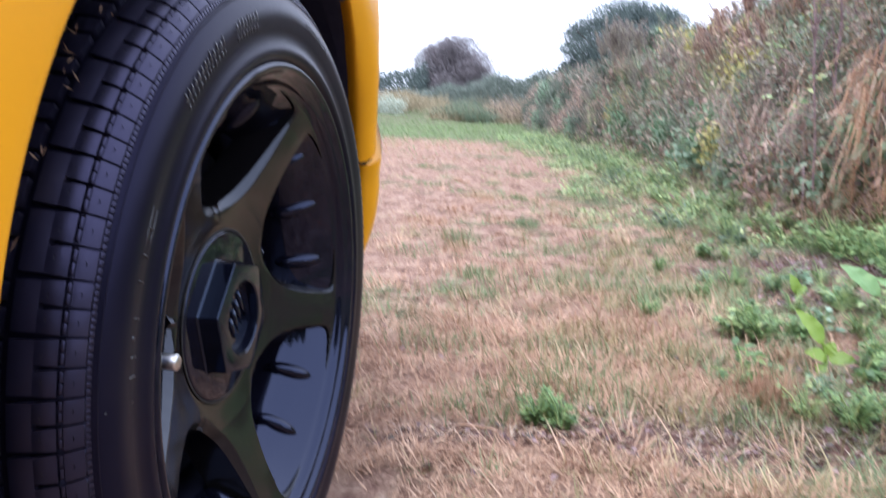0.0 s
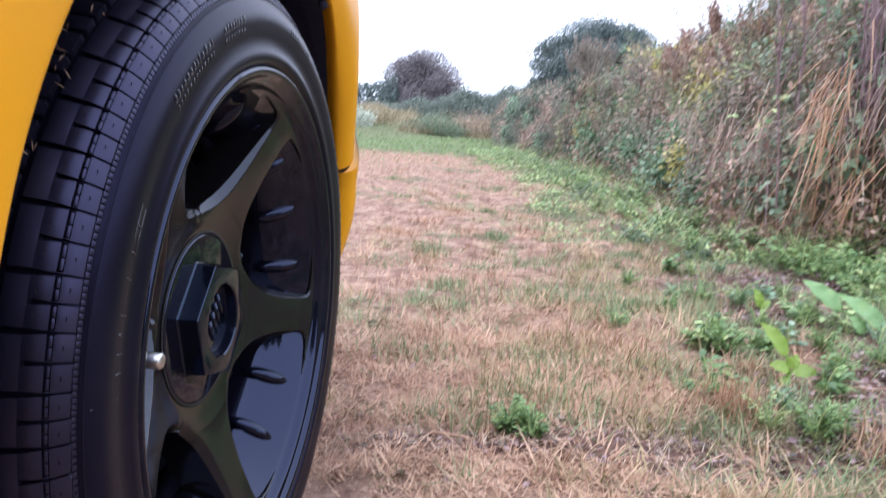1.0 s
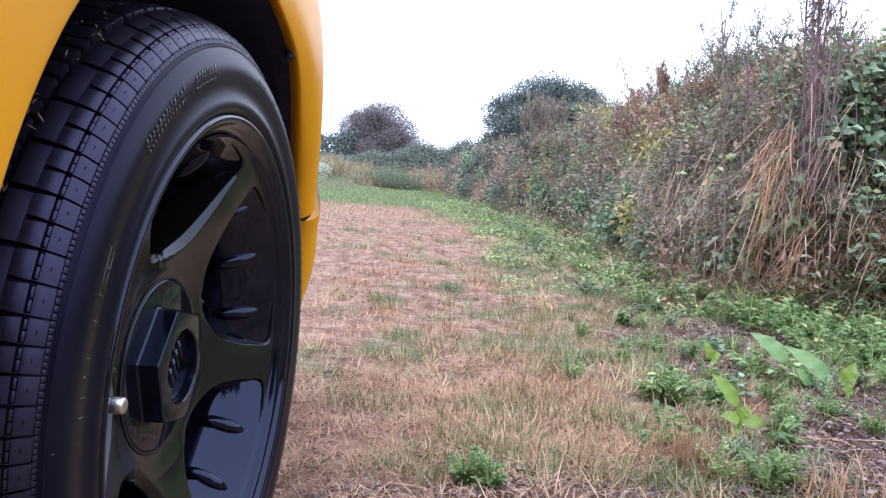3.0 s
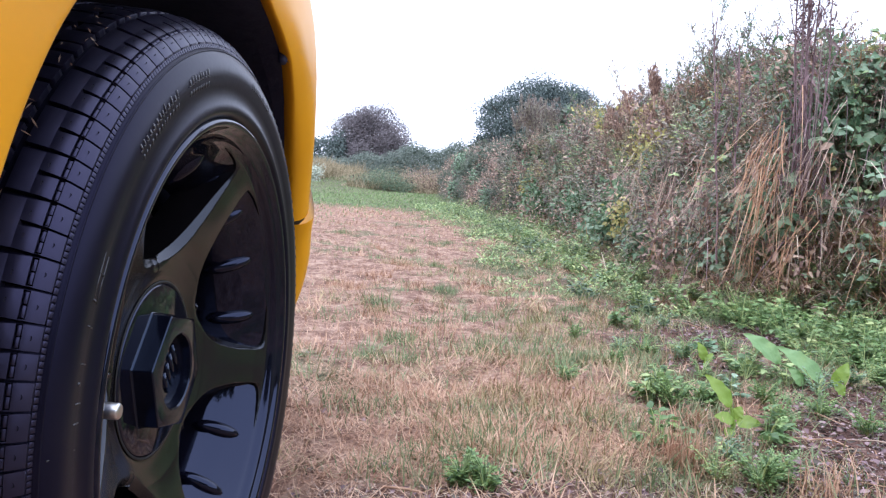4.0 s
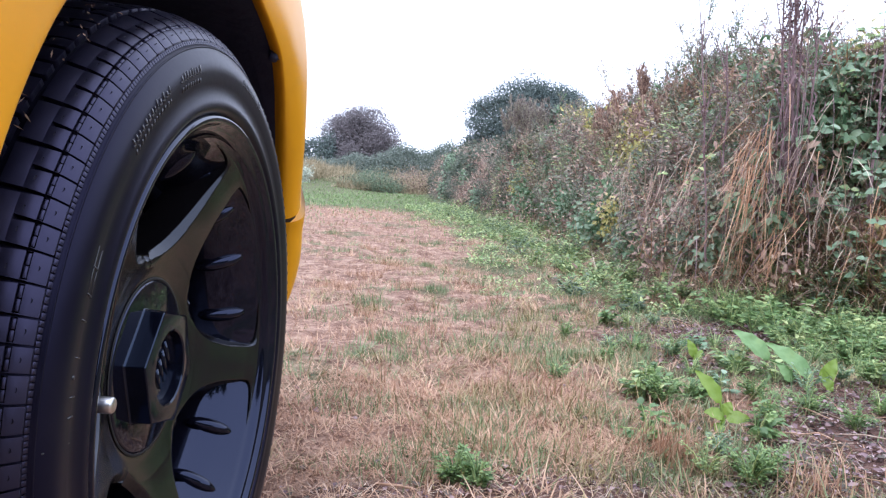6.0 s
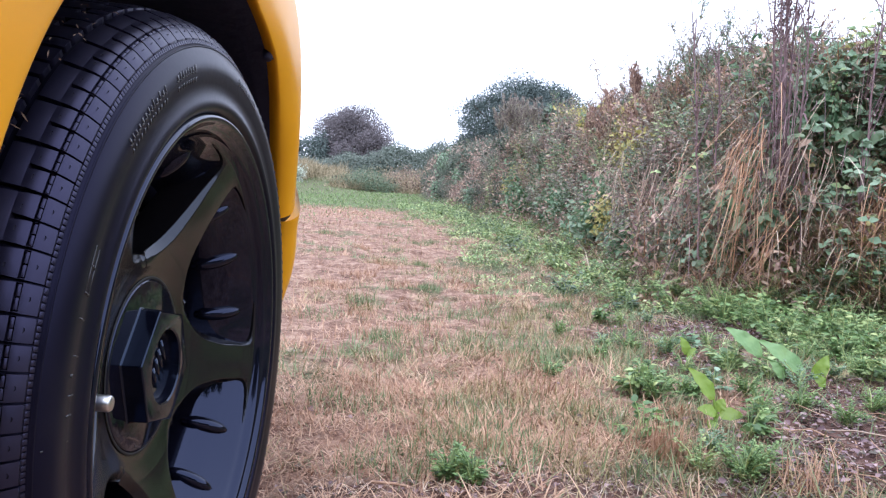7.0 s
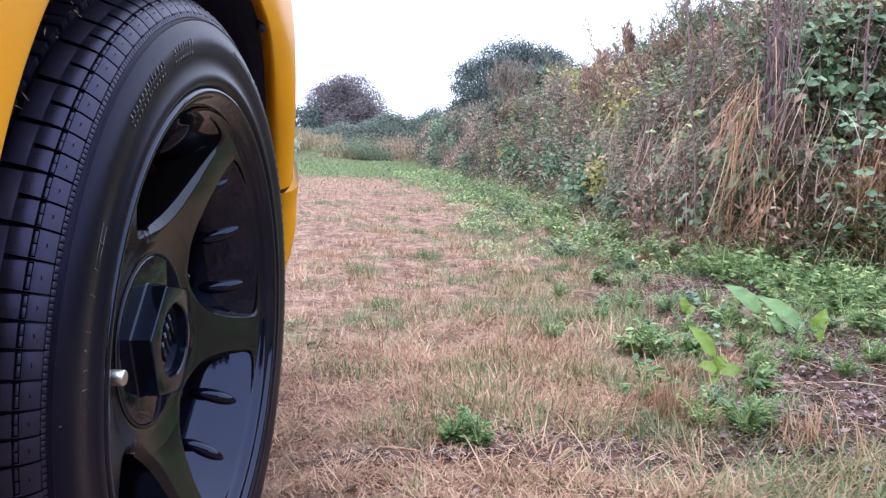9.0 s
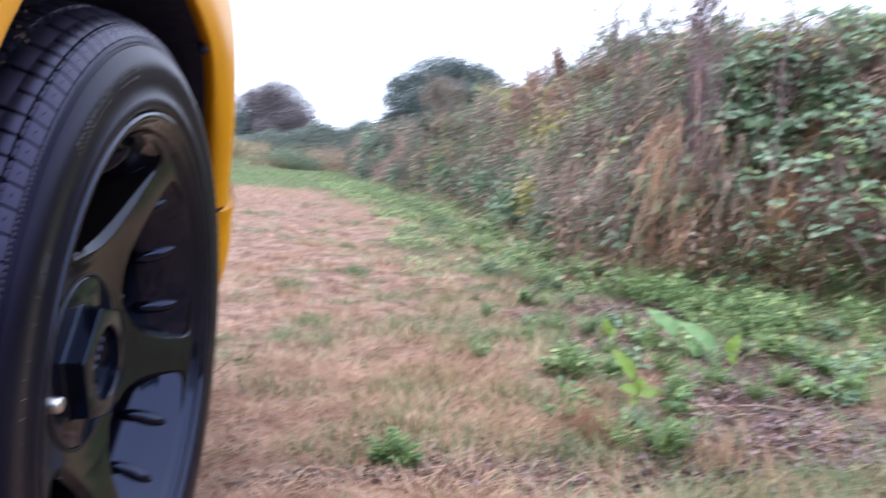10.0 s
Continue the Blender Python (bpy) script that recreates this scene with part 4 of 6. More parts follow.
    arcs(st, p, rng.normal(3.4, 0.9, n), rng.uniform(0.25, 0.6, n), rng.uniform(0.6, 1.5, n), rng.uniform(0.0018, 0.004, n) * size)
    st.make("cane_growth", M_UMBER, t, "thin dark arching canes", origin=org)

# upright weeds of many kinds crowding the face of the bank
WEED_KINDS = ((M_HEDGE, 0.30, "dull green upright weed in the bramble"), (M_SPRAY, 0.5, "purplish weed gone to seed in the bramble"),
              (M_DEADLEAF, 0.4, "brown withered weed in the bramble"), (M_WEED, 0.32, "fresh green weed in the bramble"), (M_SPRAY, 0.5, "purplish weed gone to seed in the bramble"),
              (M_BRAMBLE, 0.5, "dark green leafy weed in the bramble"), (M_TALLDRY, 0.3, "straw-coloured withered weed in the bramble"))
for k in range(150):
    y = 2.6 + 7.4 * rng.random() ** 1.35
    uu = rng.uniform(0.0, 0.9)
    fx = float(np.interp(uu, [0, 0.25, 0.6, 0.8, 1.0], [-0.10, 0.0, 0.10, 0.26, 0.6]))
    x, y, _, _ = (float(v) for v in face_point(y, fx - rng.uniform(0.04, 0.16) + float(near_slope(y, uu))))
    z = max(float(ground_z(np.array(x), np.array(y))), 0.10 + (float(thicket_top(y)) - 0.25) * uu)
    mat, ratio, label = WEED_KINDS[int(rng.integers(0, len(WEED_KINDS)))]
    wd = thing("hedge_weed", label, "weed", (x, y, z), "weeds in the bramble")
    org = np.array(wd.location)
    st, lf = Strips(), Strips()
    big = 1 + 0.05 * y
    for b in range(int(rng.integers(4, 9))):
        h = rng.uniform(0.14, 0.32) * (0.8 + 0.06 * y)
        ln = rng.normal(0, 0.30, 2)
        tt = np.linspace(0, 1, 4)
        c = org + np.stack([ln[0] * h * tt - 0.03 * tt, ln[1] * h * tt - 0.04 * tt, h * tt * (1 - 0.12 * tt)], 1)
        st.tube(c, 0.0018 * big * (1 - 0.6 * tt), 3)
        m = 26
        q = rng.uniform(0.1, 1.0, m)
        az = rng.uniform(0, 6.28, m)
        off = rng.uniform(0.0, 0.028, m) * big * (1.2 - q * 0.8)
        pp = np.stack([np.interp(q, tt, c[:, i]) for i in range(3)], 1) + np.stack([np.cos(az) * off, np.sin(az) * off, off * 0.4], 1)
        way = np.stack([np.cos(az), np.sin(az), rng.uniform(-0.4, 0.6, m)], 1)
        L = rng.uniform(0.012, 0.034, m) * big * (1.15 - 0.6 * q)
        lf.flakes(pp, way, np.tile([[0.0, -0.3, 1]], (m, 1)) + rng.normal(0, 0.4, (m, 3)), L, L * ratio * 1.1)
    st.make("stem", M_SPRAY, wd, origin=org)
    lf.make("foliage", mat, wd, origin=org)

# sprays of fine twigs standing above the thicket against the sky
for k in range(125):
    y = (3.4 + 6.0 * k / 79 if k < 80 else rng.uniform(4.6, 6.8)) + rng.normal(0, 0.1)
    x = float(hedge_foot(y)) + rng.uniform(0.25, 0.6)
    z = float(thicket_top(y)) * 0.86
    h = rng.uniform(0.18, 0.46) if 4.0 < y < 6.6 else rng.uniform(0.24, 0.42) if 8.1 < y < 9.6 else rng.uniform(0.14, 0.30)
    sp = thing("weed_spray", "tall thin weed gone to seed above the bramble", "weed", (x, y, z - 0.25), "weeds above the bramble")
    org = np.array(sp.location)
    st, lf = Strips(), Strips()
    lean = rng.normal(0, 0.32, 2)
    tt = np.linspace(0, 1, 5)
    main = org + np.stack([lean[0] * h * tt ** 1.5, lean[1] * h * tt, (h + 0.25) * tt], 1)
    st.tube(main, 0.0026 * (1 - 0.6 * tt), 4)
    for b in range(15):
        q = rng.uniform(0.40, 1.0)
        at0 = org + np.array([lean[0] * h * q ** 1.5, lean[1] * h * q, (h + 0.25) * q])
        az, ln = rng.uniform(0, 6.28), rng.uniform(0.06, 0.19) * (1.3 - q * 0.6)
        tip = at0 + np.array([math.cos(az) * ln * 0.7, math.sin(az) * ln * 0.7, ln * 0.75])
        st.tube([at0, (at0 + tip) / 2 + [0, 0, 0.012], tip], [0.0020, 0.0014, 0.0008], 3)
        m = 13
        pp = at0 + (tip - at0) * rng.random((m, 1)) + rng.normal(0, 0.004, (m, 3))
        leafy(lf, pp, np.tile([[0, 0, 1.0]], (m, 1)), rng.uniform(0.008, 0.020, m), 0.5, 1.0)
    st.make("stem", M_SPRAY, sp, origin=org)
    lf.make("foliage", (M_SPRAY, M_DEADLEAF, M_SPRAY, M_BRAMBLE)[k % 4], sp, origin=org)

# feathery plumes of weeds gone to seed along the top of the bank
def plume(x, y, z, h, mat, label):
    t = thing("weed_plume", label, "weed", (x, y, z), "weeds above the bramble")
    org = np.array(t.location)
    st, lf = Strips(), Strips()
    for b in range(int(rng.integers(3, 7))):
        hh = h * rng.uniform(0.6, 1.05)
        ln = rng.normal(0, 0.16, 2)
        tt = np.linspace(0, 1, 5)
        c = org + np.stack([ln[0] * hh * tt ** 1.4, ln[1] * hh * tt ** 1.4, hh * tt], 1)
        st.tube(c, 0.0022 * (1 - 0.6 * tt), 4)
        m = 120
        q = 0.35 + 0.65 * rng.random(m)
        az = rng.uniform(0, 6.28, m)
        off = rng.uniform(0.0, 0.05, m) * (1.25 - q)
        pp = np.stack([np.interp(q, tt, c[:, i]) for i in range(3)], 1) + np.stack([np.cos(az) * off, np.sin(az) * off, off * 0.9], 1)
        L = rng.uniform(0.014, 0.034, m)
        lf.flakes(pp, np.stack([np.cos(az) * 0.45, np.sin(az) * 0.45, np.ones(m)], 1), np.stack([np.cos(az), np.sin(az), 0.2 * np.ones(m)], 1), L, L * 0.32)
    st.make("stem", mat, t, origin=org)
    lf.make("foliage", mat, t, origin=org)


for k in range(13):
    y = rng.uniform(8.4, 9.6)
    x = rng.uniform(0.28, 0.62)
    plume(x, y, float(thicket_top(y)) * 0.84, rng.uniform(0.28, 0.44), M_SPRAY, "purplish feathery weed gone to seed above the bramble")
for k in range(24):
    y = rng.uniform(4.8, 7.4)
    x = float(hedge_foot(y)) + rng.uniform(-0.02, 0.38)
    plume(x, y, float(thicket_top(y)) * rng.uniform(0.55, 0.82), rng.uniform(0.20, 0.38), M_DEADLEAF if k % 3 else M_SPRAY, "reddish-brown withered weed in the bramble")

# tall dark seed stalks in a sheaf, and single dead stems
def seed_stalk(x, y, h, lean, r, dense, label, mat=None):
    z = float(ground_z(np.array(x), np.array(y)))
    s = thing("dead_stalk", label, "weed stalk", (x, y, z), "dead stalks in the bramble")
    org = np.array(s.location)
    st, sd = Strips(), Strips()
    tt = np.linspace(0, 1, 9)
    wob = np.cumsum(rng.normal(0, 0.007, (9, 2)), 0)
    c = org + np.stack([lean[0] * tt + wob[:, 0], lean[1] * tt + wob[:, 1], h * tt], 1)
    st.tube(c, r * (1 - 0.55 * tt), 7)
    if dense:
        m = int(dense)
        q = np.clip(0.55 + 0.5 * rng.random(m) + 0.06 * np.sin(rng.integers(0, 9, m) * 2.1), 0.3, 1.0) if dense > 100 else rng.uniform(0.28, 1.0, m)
        cc = np.stack([np.interp(q, tt, c[:, i]) for i in range(3)], 1)
        az = rng.uniform(0, 6.28, m)
        off = rng.uniform(0.002, 0.036, m) * (0.4 + 0.6 * np.abs(np.sin(q * 37 + h * 9)))
        pp = cc + np.stack([np.cos(az) * off, np.sin(az) * off, rng.normal(0, 0.01, m)], 1)
        leafy(sd, pp, np.stack([np.cos(az), np.sin(az), 0.3 * np.ones(m)], 1), rng.uniform(0.005, 0.013, m), 0.6, 0.9)
        for b in range(8):
            qq = rng.uniform(0.3, 0.95)
            a0 = np.array([np.interp(qq, tt, c[:, i]) for i in range(3)])
            az1, ln = rng.uniform(0, 6.28), rng.uniform(0.08, 0.2)
            tip = a0 + np.array([math.cos(az1) * ln * 0.35, math.sin(az1) * ln * 0.35, ln])
            st.tube([a0, (a0 + tip) / 2, tip], [0.0025, 0.002, 0.001], 4)
            m2 = 22
            pp = a0 + (tip - a0) * rng.random((m2, 1)) + rng.normal(0, 0.006, (m2, 3))
            leafy(sd, pp, np.tile([[0, 0, 1.0]], (m2, 1)), rng.uniform(0.006, 0.013, m2), 0.6, 1.0)
        sd.make("seed_head", M_UMBER, s, "dry purplish-brown seed clusters", origin=org)
    st.make("stem", mat or M_STALK, s, origin=org, smooth=True)


for dx, dy, h, ln, r in ((0.0, 0.0, 1.5, -0.03, 0.008), (-0.03, 0.04, 1.45, -0.03, 0.006), (0.025, 0.03, 1.5, -0.02, 0.006), (0.05, -0.01, 1.35, -0.02, 0.005), (-0.015, -0.03, 1.3, -0.02, 0.005), (0.02, 0.05, 1.55, -0.03, 0.006)):
    seed_stalk(1.115 + dx, 2.95 + dy, h, (ln, 0.0), r * 0.7, 700, "tall dead dock stalk with purplish-brown seeds", M_UMBER)
for x, y, h, lx in ((0.90, 3.05, 0.98, -0.05), (0.95, 3.1, 0.84, -0.03), (1.43, 2.95, 0.95, 0.02)):
    seed_stalk(x, y, h, (lx, 0.02), 0.0045, 26, "thin dead stalk rising from the bramble", M_UMBER)
for k in range(5):
    y = 3.6 + 1.0 * k + rng.normal(0, 0.1)
    seed_stalk(float(hedge_foot(y)) + rng.uniform(0.1, 0.5), y, rng.uniform(0.5, 0.85), (rng.normal(0, 0.08), 0.0), 0.0035, 30, "thin dead stalk rising from the bramble", M_UMBER)

# the tall stalks' withered side stems and hanging leaves, as one thick brown column
column = thing("dead_dock_column", "thick column of withered brown dock stems and leaves in the bramble", "weed stalk", (1.12, 2.95, float(ground_z(np.array(1.12), np.array(2.95)))))
org = np.array(column.location)
n = 46
st = Strips()
b = org + np.stack([rng.normal(0, 0.032, n), rng.normal(0, 0.03, n), rng.uniform(0, 0.35, n)], 1)
st.blades(b, rng.uniform(0, 6.28, n), rng.uniform(0.25, 0.95, n), rng.uniform(0.002, 0.0055, n), np.abs(rng.normal(0, 0.07, n)), rng.normal(0, 0.30, n), 6)
st.make("withered_stem", M_UMBER, column, "purplish-brown dry stems", origin=org, many=9)
n = 170
st = Strips()
zz = rng.uniform(0.05, 1.15, n)
b = org + np.stack([rng.normal(-0.02 * zz, 0.045, n), rng.normal(-0.02, 0.035, n), zz], 1)
st.leaves(b, np.stack([rng.normal(0, 0.35, n), rng.normal(-0.2, 0.3, n), -np.ones(n)], 1), np.tile([[0.0, -1, 0.3]], (n, 1)) + rng.normal(0, 0.5, (n, 3)), rng.uniform(0.02, 0.06, n), rng.uniform(0.004, 0.011, n), 0.4, 0.3)
st.make("withered_leaves", M_UMBER, column, "hanging curled dead leaves", origin=org, many=9)

# sheaf of rust-brown straw leaning on the bank, and curtains of dead stems
def sheaf(x, y, n, h, spread, lean, mat, label, w=(0.002, 0.0045)):
    z = float(ground_z(np.array(x), np.array(y)))
    s = thing("dead_grass_sheaf", label, "dead grass", (x, y, z), "dead grass in the bramble")
    org = np.array(s.location)
    st = Strips()
    b = np.stack([rng.normal(x, spread, n), rng.normal(y, spread, n), np.zeros(n)], 1)
    b[:, 2] = ground_z(b[:, 0], b[:, 1]) - 0.01
    b[:, 2] += np.where(rng.random(n) < 0.5, rng.uniform(0, 0.25, n) * h, 0)
    st.blades(b, np.where(rng.random(n) < 0.75, rng.normal(lean[0], 0.5, n), rng.uniform(0, 6.28, n)), rng.uniform(0.35, 1.0, n) * h, rng.uniform(*w, n), rng.normal(lean[1], 0.32, n), rng.normal(0.45, 0.7, n), 5)
    st.make("turf", mat, s, origin=org, many=9)


def hung_sheaf(x, y, z, n, length, mat, label, spread=0.02, az=3.6):
    """Dead grass hung from a point on the bank, fanning out towards the ground."""
    t = thing("dead_grass_sheaf", label, "dead grass", (x, y, z), "dead grass in the bramble")
    org = np.array(t.location)
    st = Strips()
    st.blades(org + rng.normal(0, spread, (n, 3)) * np.array([1, 1, 2.2]), rng.normal(az, 0.5, n), rng.uniform(0.35, 1.0, n) * length, rng.uniform(0.0014, 0.0036, n), rng.normal(2.68, 0.22, n), rng.normal(-0.1, 0.8, n), 6)
    st.make("turf", mat, t, origin=org, many=9)


for x, y, z, n, ln, m in ((0.985, 2.86, 0.64, 40, 0.62, M_RUST), (0.955, 2.84, 0.50, 30, 0.46, M_RUST), (1.03, 2.84, 0.36, 30, 0.30, M_RUST), (1.10, 2.84, 0.40, 30, 0.34, M_RUST), (1.06, 2.90, 0.52, 30, 0.46, M_STALK), (1.16, 2.88, 0.56, 24, 0.4, M_STALK),
                          (1.24, 2.82, 0.44, 30, 0.42, M_STALK), (1.36, 2.68, 0.36, 30, 0.34, M_RUST), (1.46, 2.6, 0.36, 30, 0.34, M_STALK), (0.84, 3.2, 0.46, 50, 0.4, M_STALK), (0.80, 3.6, 0.5, 50, 0.42, M_DEADLEAF), (0.78, 4.2, 0.5, 60, 0.45, M_STALK)):
    hung_sheaf(x, y, z, n, ln, m, "sheaf of rust-brown dead grass hanging on the bramble" if m is M_RUST else "sheaf of pale dead grass hanging on the bramble", 0.035)
# litter on the slope of the near bank
n = 7500
y = rng.uniform(2.2, 3.05, n)
x = hedge_foot(y) + rng.uniform(-0.24, 0.55, n)
b = np.stack([x, y, ground_z(x, y) + rng.uniform(0.01, 0.09, n)], 1)
for lo, hi, mat, nm, lb in ((0, 1100, M_RUST, "rusty_bank_litter", "rust-brown dead grass lying on the bank"), (1100, 4200, M_STALK, "pale_bank_litter", "pale dead grass lying on the bank"), (4200, n, M_STRAW, "straw_bank_litter", "pale straw lying on the bank")):
    st = Strips()
    q, m = b[lo:hi], hi - lo
    st.blades(q, rng.normal(4.0, 1.0, m), rng.uniform(0.05, 0.2, m), rng.uniform(0.002, 0.0045, m) * (2.2 if mat is M_DEADLEAF else 1), rng.uniform(0.7, 1.5, m), rng.uniform(0.0, 1.0, m), 4)
    tagged(st.make(nm, mat), lb, "litter", kind="stuff")
for x, y, n, h, m in ((1.04, 2.98, 24, 0.5, M_STALK), (1.12, 2.96, 40, 0.55, M_UMBER), (1.17, 3.0, 26, 0.5, M_UMBER),
                      (0.97, 3.15, 30, 0.42, M_STALK), (1.05, 3.6, 40, 0.42, M_STALK)):
    sheaf(x, y, n, h, 0.05 if m is M_UMBER else 0.09, (1.2, 0.12 if m is M_UMBER else 0.3), m, "thick curtain of dead brown stems in the bramble", (0.0016, 0.0038))

# long pale straws lying over the bramble at all slants, and rank dead stems
tangle = thing("straw_tangle", "tangled pale dead straws fallen over the bramble", "dead grass", (0.95, 3.5, 0.3))
org = np.array(tangle.location)
n = 1500
p, out, u_ = thicket_points(n, 3.05, 6.5, 0.03, 1.3)
st = Strips()
st.blades(p + out * 0.08, rng.choice([2.9, 3.3, 4.4, 0.3, 5.6], n) + rng.normal(0, 0.4, n), rng.uniform(0.12, 0.44, n), rng.uniform(0.002, 0.0042, n), rng.uniform(0.4, 1.7, n), rng.uniform(0.1, 1.2, n), 4)
st.make("straw", M_STRAW, tangle, "pale straws", origin=org, many=9)
n = 500
p, out, u_ = thicket_points(n, 3.1, 5.5, 0.02, 1.3)
st = Strips()
st.blades(p + out * 0.07, rng.uniform(0, 6.28, n), rng.uniform(0.10, 0.3, n), rng.uniform(0.003, 0.005, n), rng.uniform(0.1, 1.2, n), rng.uniform(0.1, 1.0, n), 4)
st.make("rusty_straw", M_RUST, tangle, "rust-brown straws", origin=org, many=9)

# dead stems hanging over the foot of the bank, and litter under them
hang = thing("hanging_dead_grass", "brown dead grass hanging over the foot of the bramble", "dead grass", (1.1, 2.98, 0.25))
org = np.array(hang.location)
for nm, n, mat in (("rusty_straw", 60, M_RUST), ("brown_stem", 40, M_UMBER), ("pale_straw", 170, M_STALK), ("withered_foliage", 70, M_DEADLEAF)):
    st = Strips()
    x = np.where(rng.random(n) < 0.75, rng.normal(1.08, 0.10, n), rng.uniform(0.95, 1.65, n))
    y = np.interp(x, [1.08, 1.36, 1.62], [2.97, 2.74, 2.28]) + 0.10 * rng.random(n)
    b = np.stack([x, y, np.where(x < 1.25, rng.uniform(0.22, 0.62, n), rng.uniform(0.16, 0.42, n))], 1)
    b[:, 2] = np.maximum(b[:, 2], ground_z(x, y) + 0.03)
    if mat is M_DEADLEAF:
        leafy(st, b, np.tile([[-0.3, -0.8, -0.2]], (n, 1)), rng.uniform(0.03, 0.07, n), 0.4, 0.7)
    else:
        st.blades(b, rng.normal(4.5, 0.7, n), rng.uniform(0.14, 0.36, n), rng.uniform(0.002, 0.0048, n), rng.uniform(0.3, 1.5, n), rng.uniform(0.9, 2.0, n), 5)
    st.make(nm, mat, hang, origin=org, many=9)
n = 5200
y = 2.15 + 5.5 * rng.random(n) ** 1.5
x = hedge_foot(y) + rng.normal(-0.10, 0.14, n)
b = np.stack([x, y, ground_z(x, y) + rng.uniform(0.004, 0.04, n)], 1)
for lo, hi, mat, nm, lb in ((0, 1700, M_RUST, "rusty_litter", "rust-brown dead grass fallen at the bramble's foot"), (1700, 4000, M_STALK, "stalk_litter", "pale dead stalks fallen at the bramble's foot"), (4000, n, M_DEADLEAF, "leaf_litter", "brown dead leaves fallen at the bramble's foot")):
    st = Strips()
    q, m = b[lo:hi], hi - lo
    if mat is M_DEADLEAF:
        leafy(st, q, np.tile([[-0.2, -0.4, 0.8]], (m, 1)), rng.uniform(0.02, 0.05, m), 0.45, 0.6)
    else:
        st.blades(q, rng.uniform(0, 6.28, m), rng.uniform(0.05, 0.22, m), rng.uniform(0.0018, 0.0042, m), rng.uniform(0.8, 1.5, m), rng.uniform(-0.1, 0.7, m), 3)
    tagged(st.make(nm, mat), lb, "litter", kind="stuff")

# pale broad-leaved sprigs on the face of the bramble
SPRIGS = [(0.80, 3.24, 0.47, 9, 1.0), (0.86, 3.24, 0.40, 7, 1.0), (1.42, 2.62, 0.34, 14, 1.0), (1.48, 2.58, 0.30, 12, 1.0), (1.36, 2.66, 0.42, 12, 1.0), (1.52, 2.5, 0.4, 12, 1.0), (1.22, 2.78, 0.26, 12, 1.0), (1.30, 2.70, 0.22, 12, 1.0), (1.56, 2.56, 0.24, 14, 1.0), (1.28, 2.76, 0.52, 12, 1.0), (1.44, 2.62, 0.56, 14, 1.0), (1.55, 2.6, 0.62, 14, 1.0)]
# many pale sprigs on the near face, lightening it by leaf colour
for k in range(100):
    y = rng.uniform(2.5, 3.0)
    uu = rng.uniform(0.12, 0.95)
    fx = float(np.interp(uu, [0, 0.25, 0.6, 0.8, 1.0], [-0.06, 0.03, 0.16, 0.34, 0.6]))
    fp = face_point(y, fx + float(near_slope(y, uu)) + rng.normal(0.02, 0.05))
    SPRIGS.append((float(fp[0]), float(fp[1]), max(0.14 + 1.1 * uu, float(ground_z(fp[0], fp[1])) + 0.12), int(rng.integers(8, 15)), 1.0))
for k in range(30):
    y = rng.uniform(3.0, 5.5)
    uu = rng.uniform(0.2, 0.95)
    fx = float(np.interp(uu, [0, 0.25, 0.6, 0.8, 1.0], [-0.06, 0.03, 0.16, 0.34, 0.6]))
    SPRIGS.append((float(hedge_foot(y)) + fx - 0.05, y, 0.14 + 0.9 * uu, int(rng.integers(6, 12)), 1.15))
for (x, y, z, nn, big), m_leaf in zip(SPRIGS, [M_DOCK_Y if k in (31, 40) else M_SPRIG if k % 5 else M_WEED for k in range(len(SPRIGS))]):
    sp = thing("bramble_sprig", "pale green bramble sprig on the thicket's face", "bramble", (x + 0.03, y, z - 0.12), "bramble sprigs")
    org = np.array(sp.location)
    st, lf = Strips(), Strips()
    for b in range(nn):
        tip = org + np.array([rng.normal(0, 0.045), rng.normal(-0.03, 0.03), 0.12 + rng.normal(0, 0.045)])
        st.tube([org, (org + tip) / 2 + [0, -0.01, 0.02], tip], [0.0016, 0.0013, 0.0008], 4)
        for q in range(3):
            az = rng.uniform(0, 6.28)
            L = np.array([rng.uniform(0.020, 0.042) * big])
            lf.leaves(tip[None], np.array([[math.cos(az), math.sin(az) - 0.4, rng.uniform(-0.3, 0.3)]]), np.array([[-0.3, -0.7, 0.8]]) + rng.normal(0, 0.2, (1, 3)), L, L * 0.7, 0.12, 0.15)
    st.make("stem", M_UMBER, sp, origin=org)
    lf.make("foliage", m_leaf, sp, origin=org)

# ---- low weeds of the verge ----
def verge_points(n, y0, y1, bias, lo, hi):
    y = y0 + (y1 - y0) * rng.random(n) ** bias
    s = rng.uniform(lo, hi, n)
    x = verge_foot(y) + s
    p = np.stack([x, y, ground_z(x, y)], 1)
    k = (rng.random(n) < 0.04 + 0.75 * green_cover(x, y) * (0.55 + 0.5 * ripple(x, y, 11, 51))) & (rng.random(n) > 0.9 * earth_cover(x, y) * (s < -0.12))
    return p[k]


